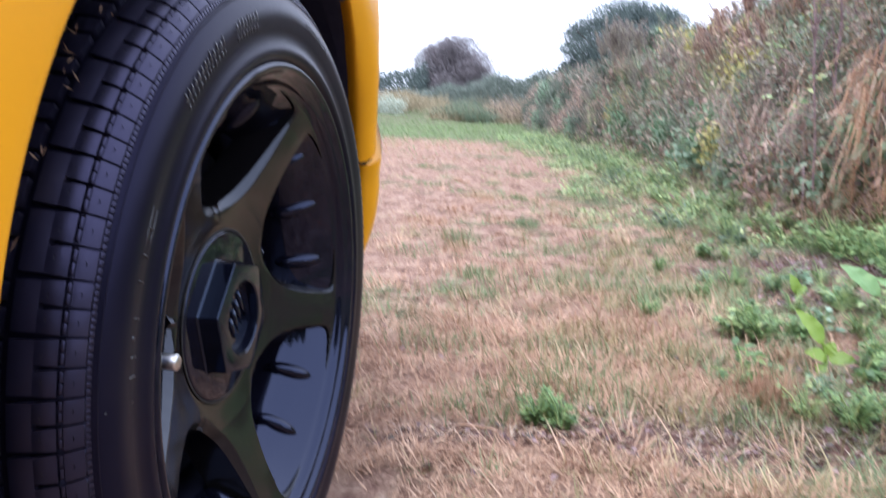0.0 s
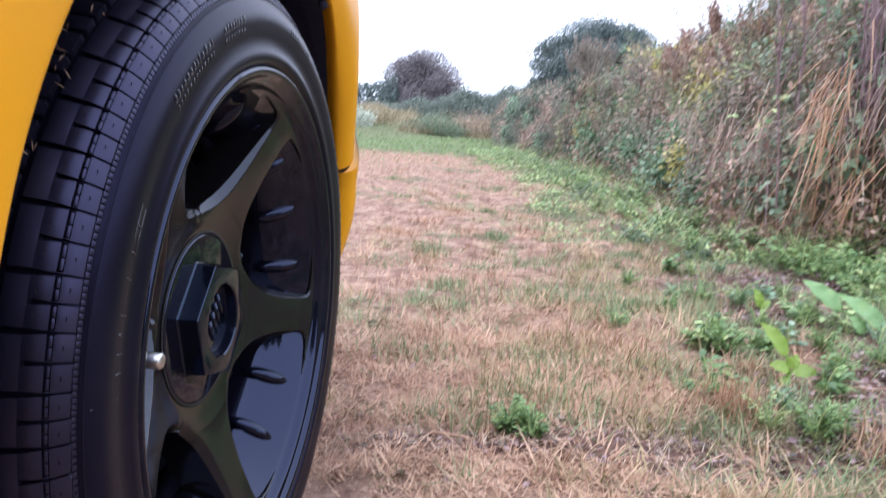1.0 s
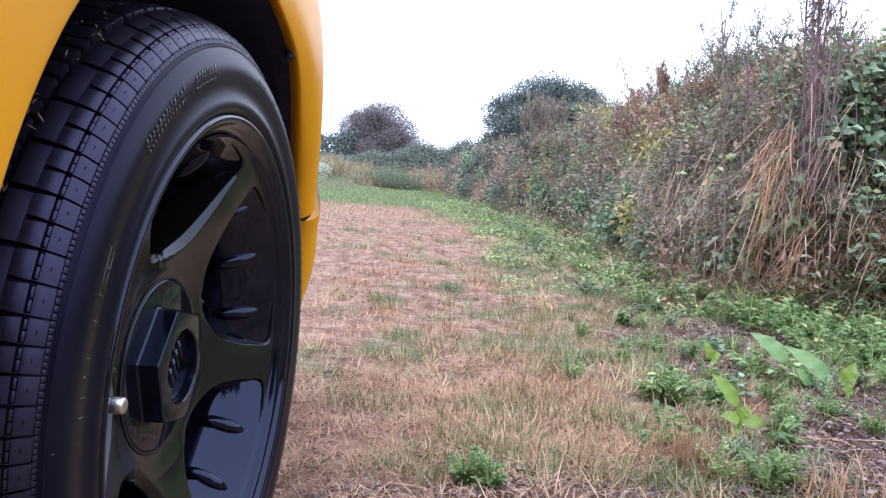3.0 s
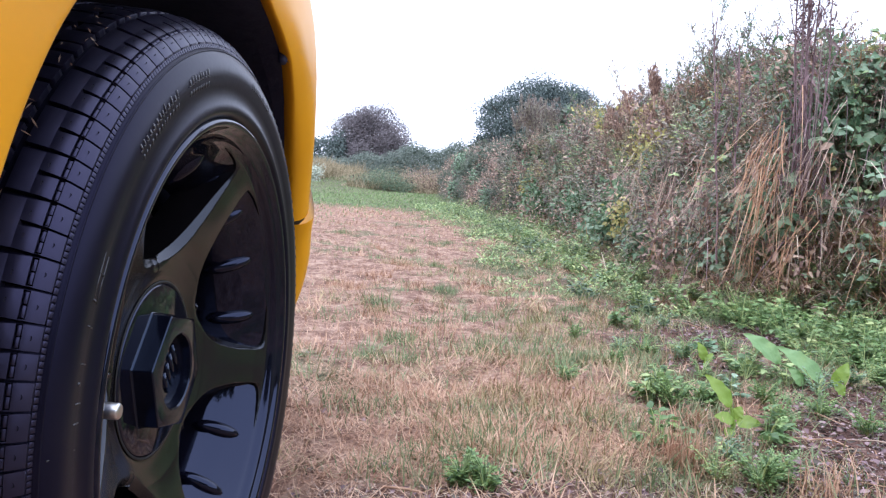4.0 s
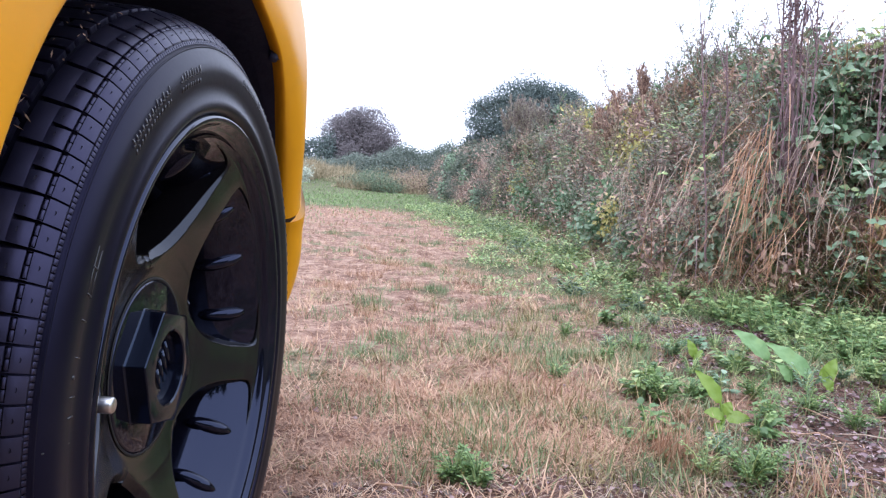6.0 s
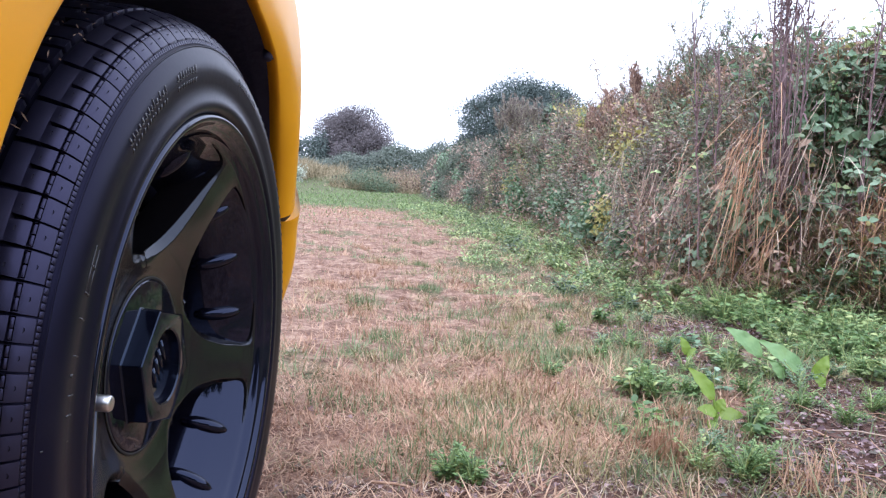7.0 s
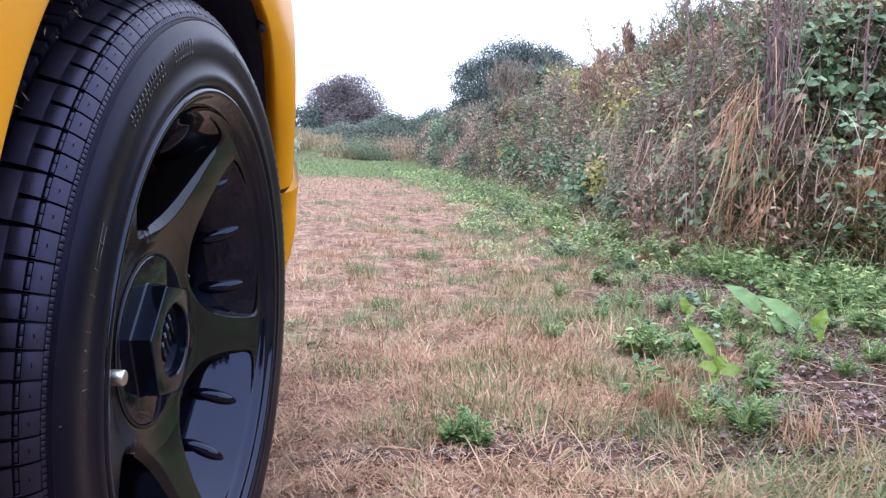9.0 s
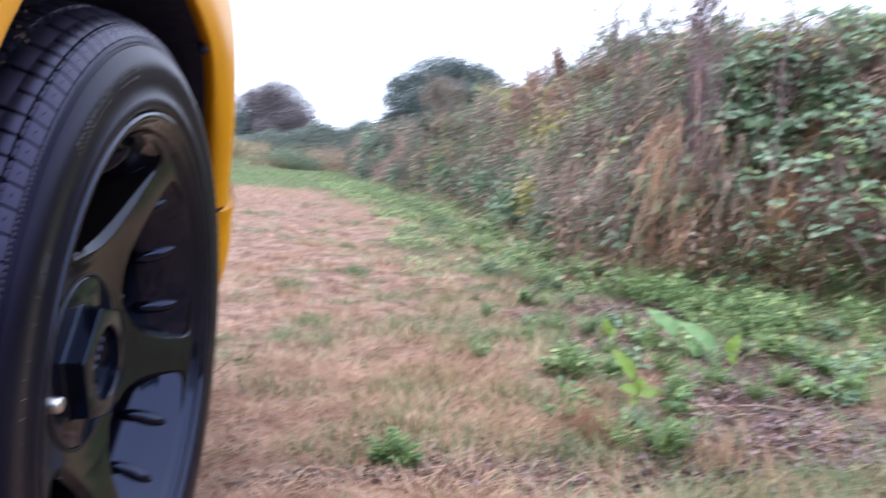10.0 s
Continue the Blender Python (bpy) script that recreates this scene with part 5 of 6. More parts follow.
weeds = Strips()
p = verge_points(13000, 1.7, 13, 1.7, -1.0, 0.12)
p = p[(ripple(p[:, 0], p[:, 1], 9, 52) + 0.5 * ripple(p[:, 0], p[:, 1], 24, 54) > 0.12 - 0.03 * (p[:, 1] - 3)) | (rng.random(len(p)) < 0.06)]
fern = ripple(p[:, 0], p[:, 1], 6, 53) > 0.1
for k in range(9):
    for sel, ratio, scale in ((fern, 0.26, 1.15), (~fern, 0.48, 0.9)):
        q = p[sel]
        n = len(q)
        az = rng.uniform(0, 6.28, n)
        h = rng.uniform(0.004, 0.085, n) * np.clip(0.35 + (q[:, 0] - verge_foot(q[:, 1]) + 0.9), 0.35, 1.25) * np.clip(0.8 + 0.9 * ripple(q[:, 0], q[:, 1], 13, 55), 0.25, 1.9)
        off = rng.uniform(0.0, 0.045, n)
        b = q + np.stack([np.cos(az) * off, np.sin(az) * off, h], 1)
        way = np.stack([np.cos(az), np.sin(az), rng.uniform(-0.3, 1.3, n)], 1)
        size = rng.uniform(0.007, 0.021, n) * (1 + 0.10 * q[:, 1]) * scale
        weeds.leaves(b, way, np.tile([[0.0, 0, 1]], (n, 1)) + rng.normal(0, 0.4, (n, 3)), size, size * ratio, 0.15, 0.25)
tagged(weeds.make("verge_weeds", M_WEED), "low green weeds growing along the verge", "weeds", kind="stuff")


def rosette(x, y, n, size, mat, label, name="weed_clump", feathery=False, h=0.05):
    """One low plant: stalks with leaves all round."""
    z = float(ground_z(np.array(x), np.array(y)))
    s = thing(name, label, "weed", (x, y, z), "weeds on the verge")
    org = np.array(s.location)
    lf, st = Strips(), Strips()
    for k in range(n):
        az = rng.uniform(0, 6.28)
        ln = size * rng.uniform(0.5, 1.0)
        el = rng.uniform(0.25, 1.3)
        tip = org + np.array([math.cos(az) * math.cos(el) * ln, math.sin(az) * math.cos(el) * ln, math.sin(el) * ln + 0.01])
        st.tube([org, (org + tip) / 2 + [0, 0, 0.01], tip], [0.0012, 0.001, 0.0006], 4)
        m = 30 if feathery else 11
        q = rng.uniform(0.25, 1.0, m)[:, None]
        pp = org + (tip - org) * q
        a2 = az + np.where(rng.random(m) < 0.5, 1, -1) * rng.uniform(0.4, 1.3, m)
        way = np.stack([np.cos(a2), np.sin(a2), rng.uniform(-0.1, 0.6, m)], 1)
        L = rng.uniform(0.012, 0.024, m) * (0.52 if feathery else 1.15)
        tilt = np.tile([[0.0, 0, 1]], (m, 1)) + rng.normal(0, 0.3, (m, 3))
        if feathery:
            lf.flakes(pp + rng.normal(0, 0.0025, (m, 3)), way, tilt, L * (1.25 - 0.6 * q[:, 0]), L * 0.42)
        else:
            lf.leaves(pp, way, tilt, L, L * 0.55, 0.12, 0.2)
    st.make("stem", M_WEED, s, origin=org)
    lf.make("foliage", mat, s, origin=org)


for x, y, n, sz in ((0.464, 1.23, 26, 0.07), (0.50, 1.26, 18, 0.06), (0.42, 1.62, 24, 0.075), (0.40, 1.70, 20, 0.06), (0.027, 1.09, 22, 0.05), (0.06, 1.07, 16, 0.045), (0.60, 1.55, 18, 0.07), (0.63, 1.72, 16, 0.06), (0.70, 1.62, 16, 0.06), (0.56, 1.78, 14, 0.05), (0.74, 1.50, 14, 0.06), (0.84, 1.62, 16, 0.07), (0.66, 1.95, 16, 0.06), (0.95, 1.9, 18, 0.07), (0.90, 2.08, 18, 0.07), (0.36, 1.95, 14, 0.05), (0.46, 2.15, 14, 0.06), (0.30, 2.3, 14, 0.06), (0.22, 1.75, 12, 0.05)):
    rosette(x, y, n, sz * 0.9, M_FERN, "small feathery green weed on dry ground", feathery=True)
for x, y, n, sz in ((0.92, 2.75, 34, 0.13), (1.0, 2.7, 30, 0.12), (0.86, 2.72, 26, 0.10), (1.08, 2.55, 30, 0.14), (1.18, 2.45, 30, 0.14), (0.78, 3.1, 26, 0.10), (0.66, 3.2, 24, 0.10),
                    (0.56, 3.5, 24, 0.10), (0.72, 3.7, 26, 0.11), (0.45, 4.0, 22, 0.10), (1.0, 2.3, 24, 0.12), (1.15, 2.2, 24, 0.12), (0.62, 4.6, 26, 0.13), (0.5, 5.2, 26, 0.14), (0.35, 6.2, 26, 0.15), (0.7, 5.6, 30, 0.16)):
    rosette(x, y, n * 2 // 3, sz * 0.75, M_WEED, "lush light green weed clump at the foot of the bramble")
for k in range(95):
    y = 1.2 + 1.5 * rng.random()
    x = rng.uniform(0.30, 1.15) + 0.10 * (y - 1.2)
    if float(earth_cover(np.array(x), np.array(y))) > 0.75:
        continue
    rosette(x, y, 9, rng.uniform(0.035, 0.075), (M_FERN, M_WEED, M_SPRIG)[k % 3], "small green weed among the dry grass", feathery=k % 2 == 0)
for k in range(46):
    y = rng.uniform(2.45, 3.0)
    x = float(hedge_foot(y)) + rng.uniform(-0.30, 0.06)
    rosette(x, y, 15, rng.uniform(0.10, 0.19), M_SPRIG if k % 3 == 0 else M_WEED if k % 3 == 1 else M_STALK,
            "withered brown weed at the bramble's foot" if k % 3 == 2 else "leafy green weed at the bramble's foot", feathery=k % 2 == 0)
for k in range(50):
    y = 2.1 + 0.75 * rng.random()
    x = rng.uniform(0.85, float(verge_foot(y)))
    rosette(x, y, 14, rng.uniform(0.08, 0.17), M_FERN if k % 3 else M_WEED, "bushy green weed on the verge", feathery=k % 2 == 0)
for k in range(80):
    y = 2.2 + 8 * rng.random() ** 1.4
    x = float(hedge_foot(y)) + rng.uniform(-0.75, 0.0)
    if float(earth_cover(np.array(x), np.array(y))) > 0.4 and y < 3:
        continue
    rosette(x, y, 14, rng.uniform(0.05, 0.12) * (1 + 0.07 * y), M_WEED if k % 4 else M_HEDGE, "green weed clump on the verge")


# ---- dock plants with broad leaves ----
def broad_leaf(name, parent, org, base, tip, width, mat, cup=0.16, arch=0.08, face=(0.05, -0.72, 0.69)):
    """A broad leaf with midrib fold, wavy edge and some thickness of form."""
    base, tip = np.array(base, float), np.array(tip, float)
    way = tip - base
    L = np.linalg.norm(way)
    side = np.cross(way / L, np.array(face))
    side /= np.linalg.norm(side)
    nor = np.cross(side, way / L)
    nu, nv = 15, 7
    V = []
    for i in range(nu):
        t = i / (nu - 1)
        w = width * 0.5 * (math.sin(math.pi * min(1, t ** 0.75)) ** 0.72) * (1 - 0.15 * t) + 0.0008
        mid = base + way * t + nor * arch * L * math.sin(math.pi * t)
        for j in range(nv):
            u = j / (nv - 1) * 2 - 1
            wave = 0.05 * width * math.sin(t * 19 + u * 2) * abs(u)
            V.append(mid + side * u * w + nor * (cup * w * abs(u) ** 1.2 + wave))
    V = np.array(V) - org
    i = (np.arange(nu - 1)[:, None] * nv + np.arange(nv - 1)[None]).ravel()
    leaf = from_arrays(name, V, [np.stack([i, i + 1, i + nv + 1, i + nv], 1)], mat, parent, "", True)
    return leaf


def dock(x, y, leaves, mat, label):
    z = float(ground_z(np.array(x), np.array(y)))
    s = thing("dock_plant", label, "dock plant", (x, y, z), "dock plants")
    org = np.array(s.location)
    for base, tip, w in leaves:
        broad_leaf("leaf", s, org, base, tip, w, mat)
        st = Strips()
        b0 = org + np.array([0, 0, 0.0])
        st.tube([b0, (b0 + np.array(base)) / 2 + np.array([0, 0, 0.012]), base], [0.0028, 0.0024, 0.002], 6)
        st.make("leaf_stalk", mat, s, origin=org, smooth=True)


dock(0.79, 1.88, [((0.722, 1.90, 0.046), (0.642, 1.92, 0.106), 0.046), ((0.806, 1.86, 0.014), (0.704, 1.88, 0.088), 0.046), ((0.755, 1.85, 0.010), (0.722, 1.85, 0.046), 0.032)], M_DOCK, "broad pale green dock leaves lying on the verge")
dock(0.85, 1.86, [((0.832, 1.87, 0.004), (0.862, 1.88, 0.060), 0.034), ((0.825, 1.80, 0.004), (0.796, 1.80, 0.034), 0.030)], M_DOCK_Y, "young yellow-green dock leaves on bare ground")
dock(0.490, 1.46, [((0.487, 1.47, 0.050), (0.440, 1.475, 0.104), 0.030), ((0.49, 1.46, 0.028), (0.455, 1.455, 0.036), 0.024), ((0.495, 1.46, 0.026), (0.535, 1.45, 0.028), 0.026), ((0.492, 1.465, 0.03), (0.505, 1.47, 0.052), 0.022), ((0.485, 1.455, 0.016), (0.475, 1.44, 0.002), 0.02)], M_DOCK_Y, "young yellow-green dock with an upright leaf")
dock(0.592, 2.04, [((0.592, 2.045, 0.012), (0.574, 2.05, 0.056), 0.026), ((0.594, 2.04, 0.008), (0.612, 2.05, 0.03), 0.018)], M_DOCK_Y, "small yellow-green dock leaf in dry grass")


# ---- grass ----
def field_points(n, x0, x1, y0, y1, bias):
    y = y0 + (y1 - y0) * rng.random(n) ** bias
    half = 0.25 + 0.62 * y
    x = np.where(rng.random(n) < 0.9, rng.uniform(-1, 1, n) * half + 0.05, rng.uniform(x0, x1, n))
    k = (x > x0) & (x < np.minimum(x1, hedge_foot(y) + 0.05)) & ((x > -0.13) | (y > 0.97))
    x, y = x[k], y[k]
    return np.stack([x, y, ground_z(x, y)], 1)


# trodden straw lying on the track
p = field_points(210000, -4.5, 1.6, 0.7, 11, 2.2)
p = p[rng.random(len(p)) < 0.62 + 0.55 * ripple(p[:, 0], p[:, 1], 9, 63) + 0.35 * ripple(p[:, 0], p[:, 1], 28, 64)]
p = p[rng.random(len(p)) > 0.88 * earth_cover(p[:, 0], p[:, 1]) + 0.15 * green_cover(p[:, 0], p[:, 1]) + 0.30 * smooth_step(0.05, 0.5, p[:, 0])]
beside = np.stack([rng.uniform(-0.45, 0.30, 16000), 0.96 + 0.75 * rng.random(16000) ** 1.3], 1)
beside = beside[rng.random(16000) > 0.85 * earth_cover(beside[:, 0], beside[:, 1]) - 0.4 * ripple(beside[:, 0], beside[:, 1], 13, 67)]
beside = beside[(beside[:, 0] > -0.13) | (beside[:, 1] > 0.99)]
p = np.concatenate([p, np.stack([beside[:, 0], beside[:, 1], ground_z(beside[:, 0], beside[:, 1])], 1)])
n = len(p)
far = 1 + 0.16 * p[:, 1]
litter = Strips()
p[:, 2] += rng.uniform(0, 0.012, n)
litter.blades(p, rng.uniform(0, 6.28, n), (0.007 + 0.032 * rng.random(n) ** 1.7) * far ** 0.6, rng.uniform(0.0006, 0.0018, n) * far, rng.uniform(0.9, 1.6, n), rng.uniform(-0.9, 0.9, n), 2)
tagged(litter.make("straw_litter", M_STRAW), "pale dry straw litter trodden into the track", "dry grass", kind="stuff")
# low upright dry blades
p = field_points(90000, -3.5, 1.6, 0.7, 9, 1.9)
tuft = ripple(p[:, 0], p[:, 1], 8, 61)
p = p[(rng.random(len(p)) < 0.30 + 0.65 * tuft + 0.45 * ripple(p[:, 0], p[:, 1], 23, 62)) & (rng.random(len(p)) > 0.8 * earth_cover(p[:, 0], p[:, 1]))]
n = len(p)
far = 1 + 0.16 * p[:, 1]
stand = Strips()
stand.blades(p, rng.uniform(0, 6.28, n), rng.uniform(0.010, 0.034, n) * (1 + 0.8 * smooth_step(0.0, 0.5, p[:, 0])), rng.uniform(0.0008, 0.0020, n) * far, rng.uniform(0.8, 1.55, n), rng.uniform(-0.5, 1.0, n), 3)
tagged(stand.make("dry_turf", M_STRAW), "short dry upright turf on the track", "dry grass", kind="stuff")
# grass in small tussocks, each fanning out from its root: green on the verge, olive and dry on the track
p = field_points(15000, -3.5, 1.7, 0.8, 13, 1.6)
g, e = green_cover(p[:, 0], p[:, 1]), earth_cover(p[:, 0], p[:, 1])
p = p[(rng.random(len(p)) < 0.22 + 0.30 * smooth_step(-0.1, 0.4, p[:, 0]) + 0.45 * g + 0.25 * ripple(p[:, 0], p[:, 1], 6, 65)) & (rng.random(len(p)) > 0.85 * e)]
g = green_cover(p[:, 0], p[:, 1])
lot = rng.random(len(p)) + 0.22 * ripple(p[:, 0], p[:, 1], 4, 66)
kind = np.where(lot < 0.26 + 0.75 * g, 0, np.where(lot < 0.62 + 0.2 * g, 1, 2))
for k, mat, nm, lb in ((0, M_GREEN, "green_turf", "green grass tussocks among the dry straw"), (1, M_OLIVE, "olive_turf", "half-dry olive grass tussocks on the track"), (2, M_STRAW, "dry_tussocks", "dry tan grass tussocks on the track")):
    c = p[kind == k]
    per = rng.integers(6, 14, len(c)) * np.where(rng.random(len(c)) < 0.22, 4, 1)
    w = np.repeat(np.arange(len(c)), per)
    m = len(w)
    far = 1 + 0.16 * c[w, 1]
    grow = (np.where(per > 23, 0.95, 0.55) + 0.4 * rng.random(len(c)))[w] * (1 + 0.6 * smooth_step(0.0, 0.5, c[w, 0]))
    b = c[w] + np.concatenate([rng.normal(0, 0.011, (m, 2)) * far[:, None], np.zeros((m, 1))], 1)
    b[:, 2] = ground_z(b[:, 0], b[:, 1]) - 0.002
    drift = rng.uniform(0, 6.28, len(c))[w]
    st = Strips()
    st.blades(b, drift + rng.normal(0, 1.1, m), rng.uniform(0.014, 0.044, m) * grow, rng.uniform(0.0009, 0.0024, m) * far, np.abs(rng.normal(1.08, 0.40, m)), rng.uniform(-0.2, 1.3, m), 3)
    tagged(st.make(nm, mat), lb, "grass", kind="stuff")


def tuft_thing(x, y, n, h, spread, mat, label, w=0.003, lean=0.35):
    z = float(ground_z(np.array(x), np.array(y)))
    s = thing("grass_tuft", label, "grass tuft", (x, y, z), "grass tufts on the track")
    org = np.array(s.location)
    st = Strips()
    b = np.stack([rng.normal(x, spread, n), rng.normal(y, spread, n), np.zeros(n)], 1)
    b[:, 2] = ground_z(b[:, 0], b[:, 1]) - 0.002
    st.blades(b, rng.uniform(0, 6.28, n), rng.uniform(0.45, 1.0, n) * h, rng.uniform(0.5, 1.0, n) * w, np.abs(rng.normal(0, lean, n)), rng.uniform(0.0, 1.0, n), 4)
    st.make("turf", mat, s, origin=org, many=9)


tuft_thing(0.378, 1.32, 170, 0.085, 0.022, M_STRAW, "upright tuft of pale dry grass", 0.0026, 0.25)
tuft_thing(0.35, 1.33, 90, 0.07, 0.02, M_STRAW, "upright tuft of pale dry grass", 0.0026, 0.3)
tuft_thing(0.55, 1.18, 150, 0.07, 0.035, M_STRAW, "loose tuft of pale dry grass", 0.0028, 0.6)
tuft_thing(-0.179, 2.11, 190, 0.045, 0.026, M_GREEN, "small dark green grass tuft on the track", 0.003, 0.5)
tuft_thing(-0.225, 1.88, 110, 0.04, 0.03, M_GREEN, "small green grass tuft on the track", 0.003, 0.5)
tuft_thing(-0.123, 1.91, 130, 0.04, 0.03, M_GREEN, "small green grass tuft on the track", 0.003, 0.5)
tuft_thing(0.095, 1.335, 110, 0.06, 0.03, M_GREEN, "thin green grass tuft on the track", 0.003, 0.7)
tuft_thing(-0.09, 1.16, 100, 0.045, 0.03, M_GREEN, "thin green grass tuft on the track", 0.0026, 0.6)
tuft_thing(-0.02, 1.12, 40, 0.06, 0.02, M_GREEN, "thin green grass tuft on the track", 0.0026, 0.5)
for k in range(90):
    y = 1.2 + 5 * rng.random() ** 1.5
    x = rng.uniform(-0.35, 0.55) * (0.6 + 0.3 * y) - 0.05 * y
    if x < float(hedge_foot(y)) - 0.3 and (x > -0.05 or y > 1.3):
        tuft_thing(x, y, 150, rng.uniform(0.03, 0.06), rng.uniform(0.025, 0.06), M_GREEN if rng.random() < 0.5 else M_STRAW, "low grass tuft on the trodden track", 0.003, 0.7)

for k in range(70):
    y = 1.15 + 1.5 * rng.random() ** 1.3
    x = rng.uniform(-0.06, 0.42) + 0.12 * (y - 1.15)
    tuft_thing(x, y, 60, rng.uniform(0.03, 0.065), rng.uniform(0.02, 0.045), M_OLIVE if k % 4 else M_GREEN, "loose olive-green grass tuft on the track", 0.0034, 0.8)

# longer grass lying over in swirls
p = field_points(5200, -1.4, 1.5, 0.95, 5.0, 1.5)
p = p[(rng.random(len(p)) < 0.10 + 0.40 * smooth_step(-0.25, 0.45, p[:, 0]) + 0.30 * ripple(p[:, 0], p[:, 1], 5, 91)) & (rng.random(len(p)) > 0.8 * earth_cover(p[:, 0], p[:, 1]))]
lot = rng.random(len(p)) - 0.30 * smooth_step(0.1, 0.6, p[:, 0]) + 0.25 * ripple(p[:, 0], p[:, 1], 4, 92)
for lo, hi, mat, nm, lb in ((-9, 0.22, M_GREEN, "lodged_green_grass", "green grass lying over in swirls"), (0.22, 0.66, M_OLIVE, "lodged_olive_grass", "half-dry grass lying over in swirls"), (0.66, 9, M_STRAW, "lodged_dry_grass", "dry grass lying over in swirls")):
    c = p[(lot >= lo) & (lot < hi)]
    per = rng.integers(10, 34, len(c))
    w = np.repeat(np.arange(len(c)), per)
    m = len(w)
    b = c[w] + np.concatenate([rng.normal(0, 0.020, (m, 2)), np.zeros((m, 1))], 1)
    b[:, 2] = ground_z(b[:, 0], b[:, 1]) - 0.001
    st = Strips()
    st.blades(b, rng.uniform(0, 6.28, len(c))[w] + rng.normal(0, 0.65, m), rng.uniform(0.025, 0.075, m), rng.uniform(0.0012, 0.0028, m) * (1 + 0.12 * b[:, 1]), np.clip(rng.normal(0.95, 0.35, m), 0.1, 1.4), rng.uniform(0.1, 1.0, m), 3)
    tagged(st.make(nm, mat), lb, "grass", kind="stuff")

# crumbs of leaf, stalk and earth on the bare patches
p = field_points(60000, -1.0, 1.7, 0.85, 3.4, 1.2)
p = p[rng.random(len(p)) < 0.95 * earth_cover(p[:, 0], p[:, 1]) + 0.03]
n = len(p)
p[:, 2] += rng.uniform(0.001, 0.010, n)
third = np.where(p[:, 0] < 0.45, rng.uniform(0.42, 0.70, n), rng.random(n))
for lo, hi, mat, nm, lb in ((0, 0.45, M_UMBER, "leaf_crumbs", "brown leaf crumbs on the bare earth"), (0.45, 0.68, M_STALK, "stalk_crumbs", "short broken stalks on the bare earth"), (0.68, 1.01, M_BARK, "dark_crumbs", "dark rotting bits on the bare earth")):
    q = p[(third >= lo) & (third < hi)]
    m = len(q)
    st = Strips()
    if mat is M_STALK:
        st.blades(q, rng.uniform(0, 6.28, m), rng.uniform(0.006, 0.032, m), rng.uniform(0.0006, 0.0016, m), rng.uniform(1.1, 1.6, m), rng.uniform(-0.6, 0.6, m), 2)
    else:
        az = rng.uniform(0, 6.28, m)
        L = rng.uniform(0.005, 0.017, m)
        st.leaves(q, np.stack([np.cos(az), np.sin(az), rng.uniform(-0.1, 0.5, m)], 1), np.tile([[0, 0, 1.0]], (m, 1)) + rng.normal(0, 0.4, (m, 3)), L, L * rng.uniform(0.3, 0.8, m), 0.25, 0.2)
    tagged(st.make(nm, mat), lb, "litter", kind="stuff")

# single long stalks lying about
st = Strips()
n = 150
p = field_points(n * 2, -1.5, 1.5, 0.9, 4, 1.4)[:n]
p[:, 2] += 0.012
st.blades(p, rng.uniform(0, 6.28, len(p)), rng.uniform(0.05, 0.15, len(p)), rng.uniform(0.0011, 0.0021, len(p)), rng.uniform(1.2, 1.5, len(p)), rng.uniform(0.0, 0.3, len(p)), 3)
tagged(st.make("long_straws", M_STRAW), "long loose straws lying over the dry turf", "straw", kind="stuff")
straw = thing("cut_straw", "single bright yellow cut straw on bare earth", "straw", (-0.045, 1.07, 0.012))
st = Strips()
st.tube([(-0.074, 1.075, 0.0165), (-0.045, 1.07, 0.0175), (-0.024, 1.066, 0.0165)], [0.0018, 0.0019, 0.0017], 6)
st.make("stem", M_STRAW, straw, origin=np.array(straw.location))
# broken brown stems by the near verge
for k in range(46):
    x, y = (rng.normal(0.70, 0.13), rng.normal(1.42, 0.13)) if k < 26 else (rng.normal(0.66, 0.16), rng.normal(2.42, 0.16))
    az, ln, r = rng.normal(2.7, 0.8), rng.uniform(0.04, 0.14), rng.uniform(0.0006, 0.0015)
    z = float(ground_z(np.array(x), np.array(y))) + 0.005
    t = thing("broken_stem", "broken dry stem lying on the verge", "stem", (x, y, z), "broken stems")
    st = Strips()
    d = np.array([math.cos(az), math.sin(az), rng.normal(0.05, 0.06)]) * ln
    o = np.array(t.location)
    st.tube([o - d / 2, o + [rng.normal(0, 0.008), rng.normal(0, 0.008), rng.uniform(0.002, 0.014)], o + d / 2], [r, r * 0.9, r * 0.5], 5)
    st.make("stem", M_STALK if k % 3 else M_STRAW, t, origin=o)

# far meadow
n = 74000
y = 5.5 + 20.5 * rng.random(n) ** 1.15
x = rng.uniform(-0.62, 0.3, n) * y
k = (x < hedge_foot(y) + 0.1) & (rng.random(n) < smooth_step(5, 10, y + 1.5 * ripple(x, y, 2.2, 68)))
x, y = x[k], y[k]
p = np.stack([x, y, ground_z(x, y)], 1)
n = len(p)
gr = rng.random(n) < 0.12 + 0.88 * green_cover(p[:, 0], p[:, 1])
for sel, mat, nm, lb in ((gr, M_FARGREEN, "far_meadow", "bright green meadow grass at the track's end"), (~gr, M_STRAW, "far_dry_grass", "dry grass of the far track")):
    st = Strips()
    m = sel.sum()
    st.blades(p[sel], rng.uniform(0, 6.28, m), rng.uniform(0.03, 0.08, m) * (1.0 if mat is M_FARGREEN else 0.6), rng.uniform(0.4, 1.0, m) * 0.0013 * p[sel][:, 1], rng.uniform(0.3, 1.35, m), rng.uniform(0.2, 0.9, m), 2)
    tagged(st.make(nm, mat), lb, "grass", kind="stuff")

